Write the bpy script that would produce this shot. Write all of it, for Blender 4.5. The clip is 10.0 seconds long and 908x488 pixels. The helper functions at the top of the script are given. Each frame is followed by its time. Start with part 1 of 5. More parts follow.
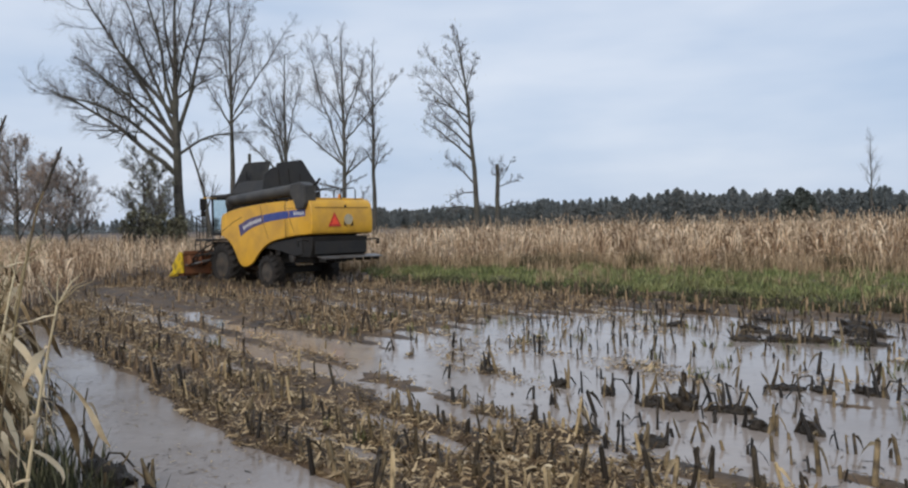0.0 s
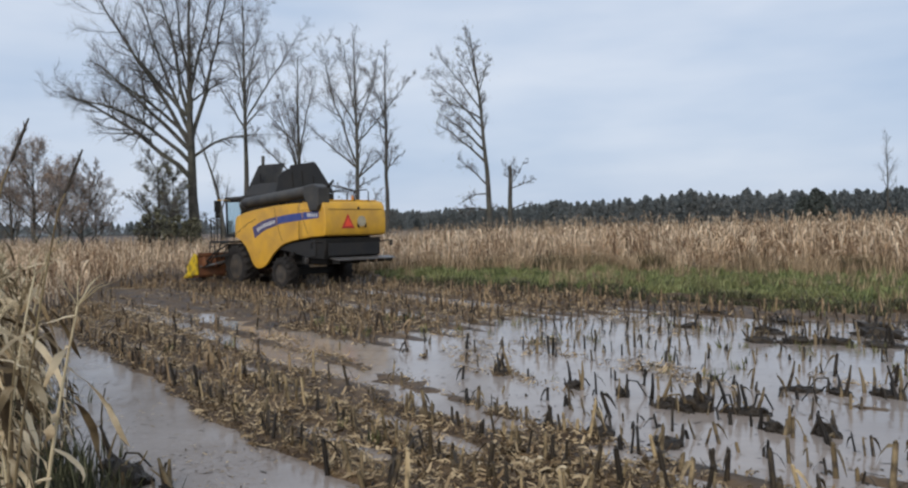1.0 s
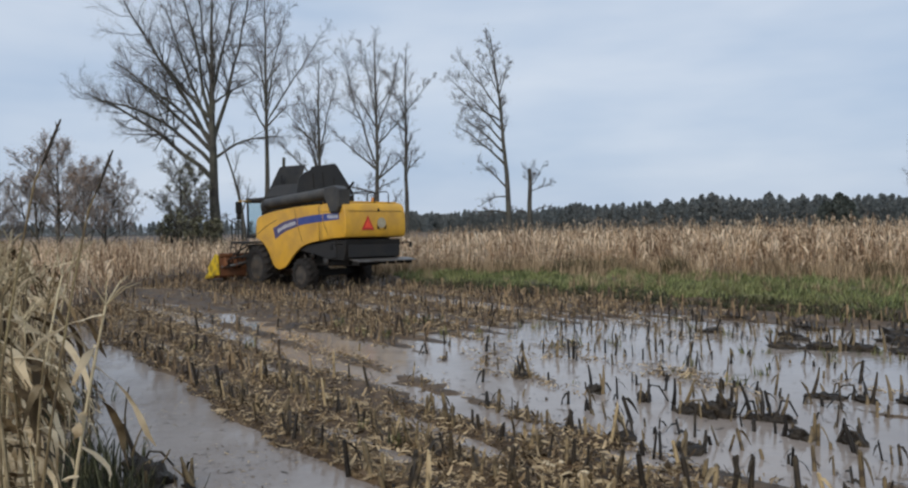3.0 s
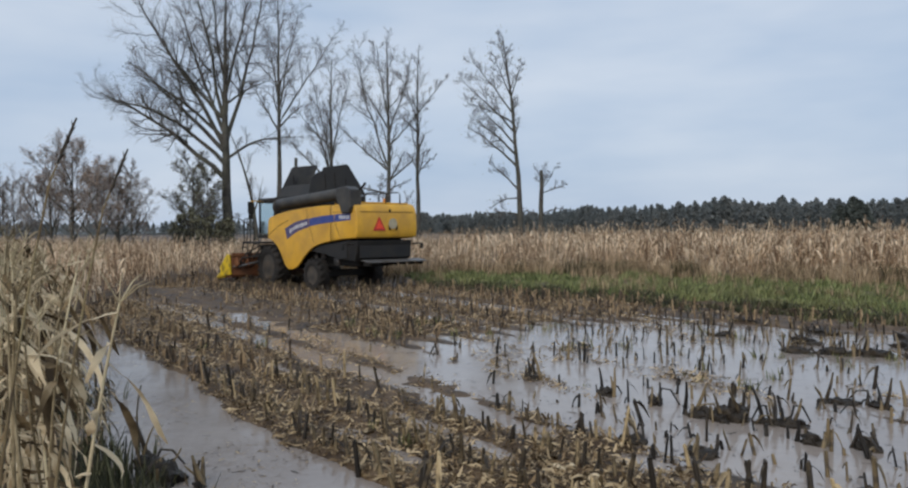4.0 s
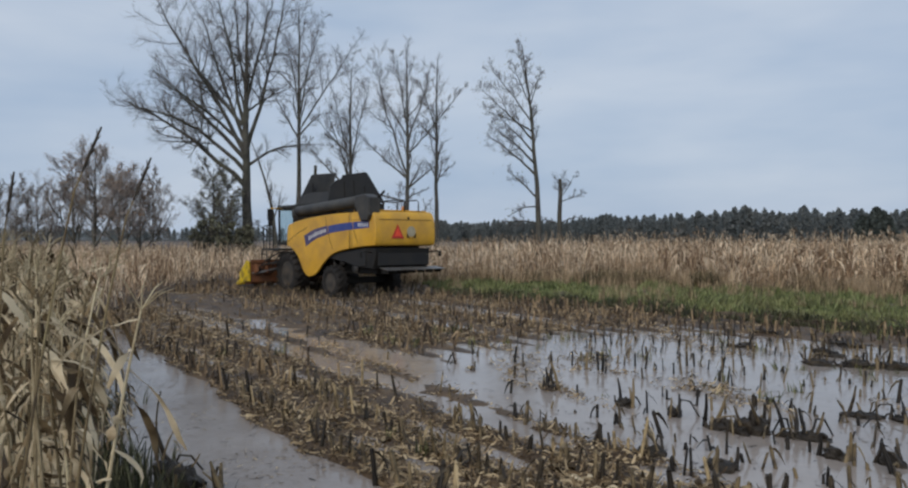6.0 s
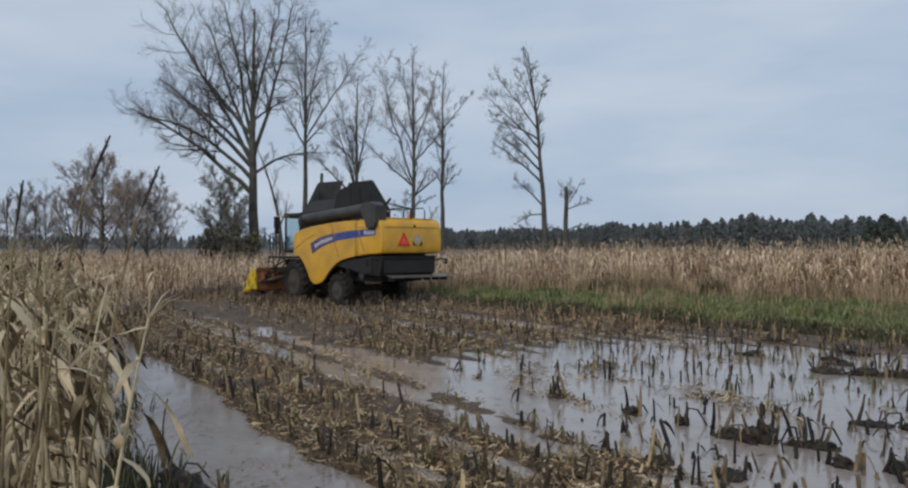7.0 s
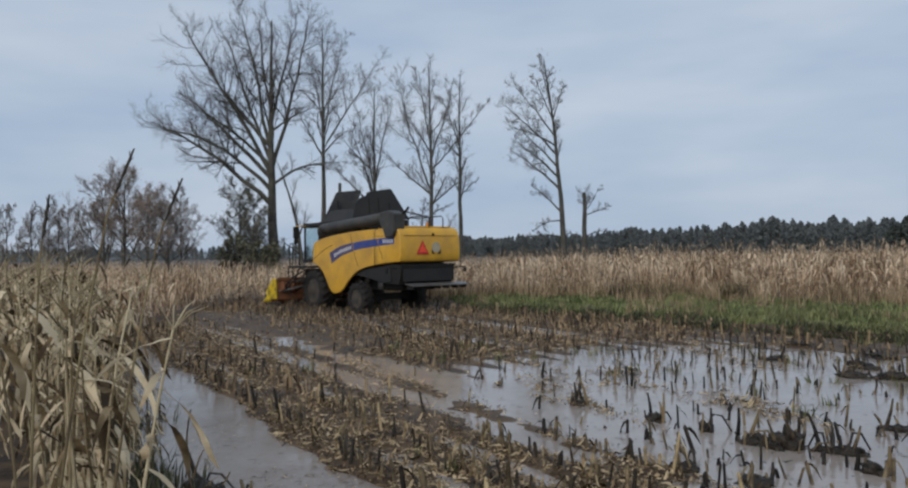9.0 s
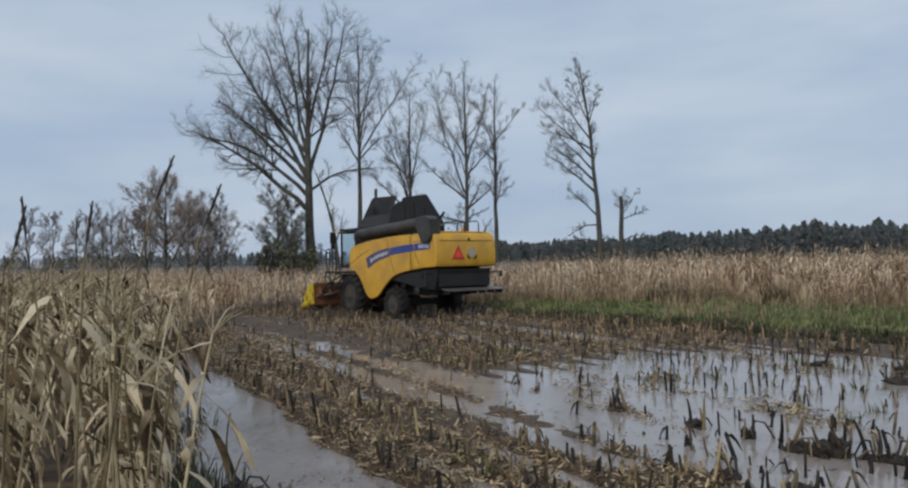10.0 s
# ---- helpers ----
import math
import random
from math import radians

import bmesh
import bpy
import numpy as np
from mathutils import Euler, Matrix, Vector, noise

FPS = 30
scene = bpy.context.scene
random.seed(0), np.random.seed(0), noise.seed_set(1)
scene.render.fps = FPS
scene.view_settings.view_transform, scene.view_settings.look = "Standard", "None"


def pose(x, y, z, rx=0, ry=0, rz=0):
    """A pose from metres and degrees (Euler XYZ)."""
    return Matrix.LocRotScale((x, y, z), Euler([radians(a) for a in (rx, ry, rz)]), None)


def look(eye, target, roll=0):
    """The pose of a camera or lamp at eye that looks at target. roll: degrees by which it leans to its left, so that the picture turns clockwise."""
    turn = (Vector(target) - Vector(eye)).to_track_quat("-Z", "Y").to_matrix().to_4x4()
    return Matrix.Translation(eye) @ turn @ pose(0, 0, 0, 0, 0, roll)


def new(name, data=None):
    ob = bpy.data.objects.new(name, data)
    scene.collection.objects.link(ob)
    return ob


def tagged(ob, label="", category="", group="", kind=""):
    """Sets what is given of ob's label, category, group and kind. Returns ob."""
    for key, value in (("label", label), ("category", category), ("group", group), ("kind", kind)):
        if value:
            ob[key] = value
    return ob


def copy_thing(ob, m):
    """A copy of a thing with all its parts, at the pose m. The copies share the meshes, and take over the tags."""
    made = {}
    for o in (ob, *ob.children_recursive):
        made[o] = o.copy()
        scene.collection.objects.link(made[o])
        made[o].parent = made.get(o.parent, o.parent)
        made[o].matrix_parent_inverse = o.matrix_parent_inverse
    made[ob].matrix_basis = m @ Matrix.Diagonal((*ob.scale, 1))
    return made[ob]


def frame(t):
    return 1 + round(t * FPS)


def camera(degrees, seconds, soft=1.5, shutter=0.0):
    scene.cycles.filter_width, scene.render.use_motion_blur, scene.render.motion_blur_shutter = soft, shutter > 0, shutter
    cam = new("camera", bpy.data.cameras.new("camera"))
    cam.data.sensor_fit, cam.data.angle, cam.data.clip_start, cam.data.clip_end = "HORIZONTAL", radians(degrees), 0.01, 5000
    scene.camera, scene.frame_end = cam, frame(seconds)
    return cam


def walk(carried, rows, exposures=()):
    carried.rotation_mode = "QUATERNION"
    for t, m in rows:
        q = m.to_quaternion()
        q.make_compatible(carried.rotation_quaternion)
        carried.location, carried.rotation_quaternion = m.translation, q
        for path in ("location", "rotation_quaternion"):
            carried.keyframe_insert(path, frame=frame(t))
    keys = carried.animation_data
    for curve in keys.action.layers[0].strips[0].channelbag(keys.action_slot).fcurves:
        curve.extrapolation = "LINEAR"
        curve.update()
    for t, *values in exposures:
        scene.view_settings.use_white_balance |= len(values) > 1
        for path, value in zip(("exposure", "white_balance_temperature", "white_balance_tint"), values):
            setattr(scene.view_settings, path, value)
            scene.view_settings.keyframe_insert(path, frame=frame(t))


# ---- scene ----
cam = camera(61.1, 10.0, soft=2.25)
# seconds, eye x, y, z, then yaw, pitch and lean in degrees
ROWS = [
    (0.0, 0.054, -0.009, 2.004, -3.71, -1.40, -1.01),
    (0.5, 0.049, -0.011, 2.000, -3.25, -1.35, -0.99),
    (1.0, 0.041, -0.020, 2.001, -2.77, -1.26, -1.11),
    (1.5, 0.040, -0.025, 2.002, -2.45, -1.19, -0.99),
    (2.0, 0.030, -0.022, 2.001, -2.08, -1.15, -0.90),
    (3.5, 0.009, -0.004, 2.003, -1.01, -1.02, -0.54),
    (4.0, 0.006, -0.003, 2.000, -0.56, -0.95, -0.31),
    (4.5, 0.000, 0.000, 2.000, 0.00, -0.80, -0.20),
    (5.0, 0.001, 0.004, 1.999, 0.31, -0.69, -0.16),
    (5.5, 0.002, -0.002, 2.004, 0.57, -0.56, -0.05),
    (7.0, -0.003, -0.001, 2.008, 1.23, 0.22, 0.05),
    (7.5, -0.003, -0.004, 2.007, 1.53, 0.48, -0.13),
    (8.0, -0.007, -0.014, 2.007, 1.65, 0.60, -0.13),
    (8.5, -0.013, -0.021, 2.010, 1.79, 0.77, -0.24),
    (9.0, -0.016, 0.003, 2.008, 2.59, 0.80, -0.71),
    (9.5, -0.018, -0.003, 2.010, 4.27, 1.10, -0.95),
    (10.0, -0.018, 0.013, 2.004, 5.24, 1.21, -0.95),
]
walk(cam, [(t, pose(x, y, z, 0, 0, yaw) @ pose(0, 0, 0, 90 + pitch, 0, 0) @ pose(0, 0, 0, 0, 0, roll)) for t, x, y, z, yaw, pitch, roll in ROWS],
     exposures=[(0.0, 0.31, 6800, 13), (2.0, 0.2, 6750, 12), (4.5, 0.1, 6650, 11), (5.5, -0.02, 6600, 11), (7.5, -0.04, 6650, 11), (10.0, -0.07, 6550, 10)])

# ---- sky and light: a closed overcast, a little brighter low down ----
SUN_UP, SUN_TURN = radians(32), radians(200)
world = bpy.data.worlds.new("overcast_sky")
scene.world = world
world.use_nodes = True
wn, wl = world.node_tree.nodes, world.node_tree.links
wn.clear()
w_out, w_bg = wn.new("ShaderNodeOutputWorld"), wn.new("ShaderNodeBackground")
w_sky = wn.new("ShaderNodeTexSky")
w_sky.sky_type, w_sky.sun_disc = "NISHITA", False
w_sky.sun_elevation, w_sky.sun_rotation = SUN_UP, SUN_TURN
w_sky.air_density, w_sky.dust_density = 1.0, 3.0
w_co, w_map = wn.new("ShaderNodeTexCoord"), wn.new("ShaderNodeMapping")
w_map.inputs["Scale"].default_value = (1.6, 1.6, 6.0)
w_noise, w_ramp = wn.new("ShaderNodeTexNoise"), wn.new("ShaderNodeValToRGB")
w_noise.inputs["Scale"].default_value, w_noise.inputs["Detail"].default_value = 1.5, 4.0
w_noise.inputs["Roughness"].default_value = 0.5
w_ramp.color_ramp.elements[0].position, w_ramp.color_ramp.elements[1].position = 0.3, 0.72
w_ramp.color_ramp.elements[0].color = (4.35, 5.8, 7.9, 1)
w_ramp.color_ramp.elements[1].color = (6.95, 7.95, 9.3, 1)
w_mix = wn.new("ShaderNodeMix")
w_mix.data_type = "RGBA"
w_mix.inputs["Factor"].default_value = 0.9
wl.new(w_co.outputs["Generated"], w_map.inputs["Vector"])
wl.new(w_map.outputs["Vector"], w_noise.inputs["Vector"])
wl.new(w_noise.outputs["Fac"], w_ramp.inputs["Fac"])
wl.new(w_sky.outputs["Color"], w_mix.inputs["A"])
wl.new(w_ramp.outputs["Color"], w_mix.inputs["B"])
wl.new(w_mix.outputs["Result"], w_bg.inputs["Color"])
wl.new(w_bg.outputs["Background"], w_out.inputs["Surface"])
w_bg.inputs["Strength"].default_value = 0.085
sun_data = bpy.data.lights.new("sun", "SUN")
sun_data.energy, sun_data.angle, sun_data.color = 1.5, radians(40), (1.0, 0.96, 0.9)
sun = new("sun", sun_data)
sun.matrix_world = look((0, 0, 0), (-math.sin(SUN_TURN) * math.cos(SUN_UP), -math.cos(SUN_TURN) * math.cos(SUN_UP), -math.sin(SUN_UP)))


# ---- materials ----
def material(name, colours, rough=0.7, metal=0.0, scale=4.0, bump=0.0, bump_scale=30.0, per_object=0.0, per_island=0.0,
             spread=(0.3, 0.7), dirt=None, dirt_amount=0.0, dirt_scale=1.5, rough_spread=0.15, ior=1.45, thin=0.0):
    """A surface: two colours mingled by noise, a second, larger scale of dirt, relief, and variation from piece to piece."""
    m = bpy.data.materials.new(name)
    m.use_nodes = True
    n, l = m.node_tree.nodes, m.node_tree.links
    bsdf = n["Principled BSDF"]
    co = n.new("ShaderNodeTexCoord")
    fine = n.new("ShaderNodeTexNoise")
    fine.inputs["Scale"].default_value, fine.inputs["Detail"].default_value = scale, 5.0
    l.new(co.outputs["Object"], fine.inputs["Vector"])
    ramp = n.new("ShaderNodeValToRGB")
    ramp.color_ramp.elements[0].position, ramp.color_ramp.elements[1].position = spread
    ramp.color_ramp.elements[0].color = (*colours[0], 1)
    ramp.color_ramp.elements[1].color = (*colours[-1], 1)
    for i, c in enumerate(colours[1:-1]):
        e = ramp.color_ramp.elements.new(spread[0] + (spread[1] - spread[0]) * (i + 1) / (len(colours) - 1))
        e.color = (*c, 1)
    l.new(fine.outputs["Fac"], ramp.inputs["Fac"])
    colour = ramp.outputs["Color"]
    if per_island or per_object:
        source = n.new("ShaderNodeNewGeometry").outputs["Random Per Island"] if per_island else n.new("ShaderNodeObjectInfo").outputs["Random"]
        add = n.new("ShaderNodeMath")
        add.operation = "MULTIPLY_ADD"
        l.new(source, add.inputs[0])
        add.inputs[1].default_value = 0.55
        sub = n.new("ShaderNodeMath")
        sub.operation = "SUBTRACT"
        l.new(fine.outputs["Fac"], sub.inputs[0])
        sub.inputs[1].default_value = 0.27
        l.new(sub.outputs[0], add.inputs[2])
        l.new(add.outputs[0], ramp.inputs["Fac"])
        hsv = n.new("ShaderNodeHueSaturation")
        rng = n.new("ShaderNodeMapRange")
        rng.inputs["To Min"].default_value, rng.inputs["To Max"].default_value = 1 - (per_island or per_object), 1 + (per_island or per_object)
        l.new(source, rng.inputs["Value"])
        l.new(rng.outputs["Result"], hsv.inputs["Value"])
        l.new(colour, hsv.inputs["Color"])
        colour = hsv.outputs["Color"]
    if dirt:
        big = n.new("ShaderNodeTexNoise")
        big.inputs["Scale"].default_value, big.inputs["Detail"].default_value, big.inputs["Roughness"].default_value = dirt_scale, 7.0, 0.65
        l.new(co.outputs["Object"], big.inputs["Vector"])
        r2 = n.new("ShaderNodeMapRange")
        r2.inputs["From Min"].default_value, r2.inputs["From Max"].default_value = 0.42, 0.68
        r2.inputs["To Max"].default_value = dirt_amount
        l.new(big.outputs["Fac"], r2.inputs["Value"])
        mix = n.new("ShaderNodeMix")
        mix.data_type = "RGBA"
        l.new(r2.outputs["Result"], mix.inputs["Factor"])
        l.new(colour, mix.inputs["A"])
        mix.inputs["B"].default_value = (*dirt, 1)
        colour = mix.outputs["Result"]
    l.new(colour, bsdf.inputs["Base Color"])
    r3 = n.new("ShaderNodeMapRange")
    r3.inputs["To Min"].default_value, r3.inputs["To Max"].default_value = max(0.02, rough - rough_spread), min(1.0, rough + rough_spread)
    l.new(fine.outputs["Fac"], r3.inputs["Value"])
    l.new(r3.outputs["Result"], bsdf.inputs["Roughness"])
    bsdf.inputs["Metallic"].default_value = metal
    bsdf.inputs["IOR"].default_value = ior
    if bump:
        grain, b = n.new("ShaderNodeTexNoise"), n.new("ShaderNodeBump")
        grain.inputs["Scale"].default_value, grain.inputs["Detail"].default_value = bump_scale, 6.0
        l.new(co.outputs["Object"], grain.inputs["Vector"])
        b.inputs["Strength"].default_value, b.inputs["Distance"].default_value = bump, 0.02
        l.new(grain.outputs["Fac"], b.inputs["Height"])
        l.new(b.outputs["Normal"], bsdf.inputs["Normal"])
    if thin:
        glow, blend = n.new("ShaderNodeBsdfTranslucent"), n.new("ShaderNodeMixShader")
        blend.inputs["Fac"].default_value = thin
        l.new(colour, glow.inputs["Color"])
        l.new(bsdf.outputs["BSDF"], blend.inputs[1])
        l.new(glow.outputs["BSDF"], blend.inputs[2])
        l.new(blend.outputs["Shader"], n["Material Output"].inputs["Surface"])
    return m


MUD = material("wet_mud", [(0.03, 0.019, 0.011), (0.075, 0.048, 0.028), (0.14, 0.093, 0.055)], 0.6, scale=2.2, bump=1.0, bump_scale=14, rough_spread=0.35,
               dirt=(0.19, 0.132, 0.078), dirt_amount=0.4, dirt_scale=1.1, ior=1.33)
DARK_MUD = material("soaked_black_mud", [(0.012, 0.01, 0.008), (0.028, 0.022, 0.016), (0.055, 0.042, 0.028)], 0.55, scale=6, bump=1.0, bump_scale=22, rough_spread=0.3, ior=1.33)
WATER = material("muddy_water", [(0.27, 0.23, 0.2), (0.38, 0.335, 0.3)], 0.06, scale=0.5, bump=0.25, bump_scale=8, rough_spread=0.04, ior=1.33,
                 dirt=(0.2, 0.15, 0.115), dirt_amount=0.5, dirt_scale=0.4)
NEAR_LEAF = material("near_maize_leaf", [(0.07, 0.044, 0.02), (0.27, 0.19, 0.098), (0.64, 0.53, 0.355)], 0.8, scale=5, per_object=0.3, bump=0.3, thin=0.3)
FIELD_CORN = material("field_corn_leaf", [(0.26, 0.165, 0.1), (0.58, 0.42, 0.275), (0.8, 0.66, 0.48)], 0.8, scale=0.35, per_island=0.4, thin=0.5)
STALK = material("corn_stalk", [(0.09, 0.06, 0.028), (0.2, 0.15, 0.075), (0.3, 0.25, 0.13)], 0.7, scale=6, per_island=0.35, bump=0.3, dirt=(0.04, 0.03, 0.022), dirt_amount=0.8, dirt_scale=4)
SPIKE = material("dark_tassel", [(0.03, 0.025, 0.02), (0.07, 0.055, 0.04)], 0.85, scale=30, bump=0.5)
STUB = material("corn_stub", [(0.04, 0.028, 0.019), (0.12, 0.08, 0.047), (0.26, 0.185, 0.105)], 0.7, scale=5, per_island=0.4, bump=0.3)
WET_STUB = material("wet_stub", [(0.016, 0.012, 0.009), (0.05, 0.037, 0.023), (0.15, 0.11, 0.058)], 0.6, scale=5, per_island=0.4, bump=0.3)
WET_STUB_ONE = material("wet_stub_single", [(0.016, 0.012, 0.009), (0.05, 0.037, 0.023), (0.15, 0.11, 0.058)], 0.6, scale=9, per_object=0.4, bump=0.3)
STUB_ONE = material("corn_stub_single", [(0.038, 0.028, 0.018), (0.13, 0.096, 0.052), (0.31, 0.235, 0.13)], 0.7, scale=9, per_object=0.45, bump=0.4)
LITTER = material("maize_litter", [(0.08, 0.05, 0.026), (0.245, 0.168, 0.088), (0.47, 0.36, 0.215)], 0.75, scale=4, per_island=0.3, thin=0.2)
GRASS = material("verge_grass", [(0.045, 0.06, 0.02), (0.11, 0.155, 0.045), (0.23, 0.25, 0.1)], 0.7, scale=0.9, per_island=0.35, dirt=(0.22, 0.18, 0.09), dirt_amount=0.45, dirt_scale=0.35)
DARK_WEED = material("dark_weeds", [(0.018, 0.022, 0.01), (0.045, 0.05, 0.022), (0.1, 0.095, 0.045)], 0.7, scale=3, per_island=0.35)
WEED = material("dry_weed", [(0.1, 0.07, 0.04), (0.26, 0.185, 0.108), (0.46, 0.345, 0.22)], 0.8, scale=1, per_island=0.35)
BARK = material("poplar_bark", [(0.03, 0.028, 0.025), (0.068, 0.062, 0.055), (0.105, 0.1, 0.085)], 0.9, scale=1.3, bump=0.8, bump_scale=6, dirt=(0.055, 0.065, 0.035), dirt_amount=0.5, dirt_scale=0.25)
TWIG = material("bare_twig", [(0.07, 0.063, 0.06), (0.145, 0.13, 0.12)], 0.9, scale=1.0, per_island=0.25)
PALE_TWIG = material("grey_twig", [(0.17, 0.15, 0.135), (0.32, 0.285, 0.26)], 0.9, scale=1.0, per_island=0.25)
LEAF_RED = material("last_red_leaves", [(0.2, 0.13, 0.09), (0.36, 0.24, 0.16)], 0.8, scale=1.0, per_island=0.4)
LEAF_GREEN = material("ivy_leaves", [(0.08, 0.08, 0.05), (0.18, 0.175, 0.11)], 0.8, scale=1.0, per_island=0.4)
LEAF_PALE = material("last_pale_leaves", [(0.13, 0.14, 0.07), (0.28, 0.28, 0.16)], 0.8, scale=1.0, per_island=0.4)
# aerial haze is painted into this colour: paler and bluer than pine itself
HAZED_FOREST = material("hazed_far_pines", [(0.17, 0.195, 0.195), (0.2, 0.225, 0.225), (0.24, 0.25, 0.24)], 0.95, scale=0.02, per_island=0.1, thin=0.55)
DARK_BUSH = material("dark_pine", [(0.07, 0.085, 0.075), (0.11, 0.125, 0.11)], 0.95, scale=0.3, per_island=0.2, thin=0.4)


# ---- mesh helpers ----
def mesh_from(name, verts, quads, mat):
    """One mesh out of numpy arrays: vertices (n, 3) and quads (m, 4)."""
    me = bpy.data.meshes.new(name)
    verts, quads = np.asarray(verts, np.float32), np.asarray(quads, np.int32)
    me.vertices.add(len(verts))
    me.vertices.foreach_set("co", verts.ravel())
    me.loops.add(quads.size)
    me.loops.foreach_set("vertex_index", quads.ravel())
    me.polygons.add(len(quads))
    me.polygons.foreach_set("loop_start", np.arange(0, quads.size, 4, dtype=np.int32))
    me.polygons.foreach_set("loop_total", np.full(len(quads), 4, dtype=np.int32))
    me.update(calc_edges=True)
    me.validate()
    me.materials.append(mat)
    return me


def part(name, bm, mat, parent=None, label=""):
    """Links a bmesh as one mesh object under a thing or a part."""
    me = bpy.data.meshes.new(name)
    bmesh.ops.recalc_face_normals(bm, faces=bm.faces)
    bm.to_mesh(me)
    bm.free()
    me.materials.append(mat)
    ob = new(name, me)
    ob.parent = parent
    return tagged(ob, label)


class Soup:
    """Collects tubes, strips and copies of templates into one array mesh."""

    def __init__(self):
        self.v, self.q, self.n = [], [], 0

    def add(self, v, q):
        self.v.append(np.asarray(v, float))
        self.q.append(np.asarray(q, int) + self.n)
        self.n += len(v)

    def tube(self, pts, radii, sides=5):
        pts = np.asarray(pts, float)
        a = np.linspace(0, 2 * np.pi, sides, endpoint=False)
        d = np.gradient(pts, axis=0)
        d /= np.linalg.norm(d, axis=1)[:, None] + 1e-9
        ref = np.where(np.abs(d[:, 2:3]) > 0.9, [[1.0, 0, 0]], [[0, 0, 1.0]])
        s = np.cross(d, ref)
        s /= np.linalg.norm(s, axis=1)[:, None] + 1e-9
        t = np.cross(d, s)
        r = np.asarray(radii, float)[:, None, None]
        v = pts[:, None] + r * (np.cos(a)[None, :, None] * s[:, None] + np.sin(a)[None, :, None] * t[:, None])
        k, i = np.meshgrid(np.arange(len(pts) - 1), np.arange(sides), indexing="ij")
        j = (i + 1) % sides
        q = np.stack([k * sides + i, k * sides + j, (k + 1) * sides + j, (k + 1) * sides + i], -1).reshape(-1, 4)
        self.add(v.reshape(-1, 3), q)

    def threads(self, p, radius):
        """Many thin three-point twigs at once, each a tapering three-sided tube."""
        d = p[:, 2] - p[:, 0]
        ref = np.where(np.abs(d[:, 2:3]) > 0.9 * np.linalg.norm(d, axis=1)[:, None], [[1.0, 0, 0]], [[0, 0, 1.0]])
        s = np.cross(d, ref)
        s /= np.linalg.norm(s, axis=1)[:, None] + 1e-9
        t = np.cross(d, s)
        t /= np.linalg.norm(t, axis=1)[:, None] + 1e-9
        a = np.array([0, 2.094, 4.189])
        ring = np.cos(a)[None, :, None] * s[:, None] + np.sin(a)[None, :, None] * t[:, None]
        v = p[:, :, None] + ring[:, None] * (radius * np.array([1, 0.75, 0.4]))[None, :, None, None]
        q = np.array([[0, 1, 4, 3], [1, 2, 5, 4], [2, 0, 3, 5], [3, 4, 7, 6], [4, 5, 8, 7], [5, 3, 6, 8]])
        self.add(v.reshape(-1, 3), (q[None] + 9 * np.arange(len(p))[:, None, None]).reshape(-1, 4))

    def strip(self, pts, widths, across):
        pts, across = np.asarray(pts, float), np.asarray(across, float)
        w = np.asarray(widths, float)[:, None] / 2
        v = np.concatenate([pts - across * w, pts + across * w])
        n = len(pts)
        i = np.arange(n - 1)
        self.add(v, np.stack([i, i + n, i + n + 1, i + 1], -1))

    def arrays(self):
        return np.concatenate(self.v), np.concatenate(self.q)


def scatter(name, templates, places, turns, sizes, mat, rng, tilt=0.0):
    """One mesh of many copies of the template arrays."""
    vs, qs, n = [], [], 0
    pick = rng.integers(0, len(templates), len(places))
    for k, (tv, tq) in enumerate(templates):
        idx = np.where(pick == k)[0]
        if not len(idx):
            continue
        c, s = np.cos(turns[idx]), np.sin(turns[idx])
        z = sizes[idx]
        v = np.empty((len(idx), len(tv), 3))
        v[..., 0] = (c[:, None] * tv[None, :, 0] - s[:, None] * tv[None, :, 1]) * z[:, None]
        v[..., 1] = (s[:, None] * tv[None, :, 0] + c[:, None] * tv[None, :, 1]) * z[:, None]
        v[..., 2] = tv[None, :, 2] * z[:, None]
        if tilt:
            lean = rng.normal(0, tilt, (len(idx), 2))
            v[..., 0] += lean[:, :1] * v[..., 2]
            v[..., 1] += lean[:, 1:] * v[..., 2]
        v += places[idx][:, None, :]
        vs.append(v.reshape(-1, 3))
        qs.append((tq[None] + (np.arange(len(idx)) * len(tv))[:, None, None]).reshape(-1, 4) + n)
        n += len(idx) * len(tv)
    return mesh_from(name, np.concatenate(vs), np.concatenate(qs), mat)


def inside(x, y, poly):
    """Whether points lie inside a polygon."""
    x, y = np.asarray(x), np.asarray(y)
    hit = np.zeros(x.shape, bool)
    for (x0, y0), (x1, y1) in zip(poly, poly[1:] + poly[:1]):
        cross = ((y0 > y) != (y1 > y)) & (x < (x1 - x0) * (y - y0) / (y1 - y0 + 1e-12) + x0)
        hit ^= cross
    return hit


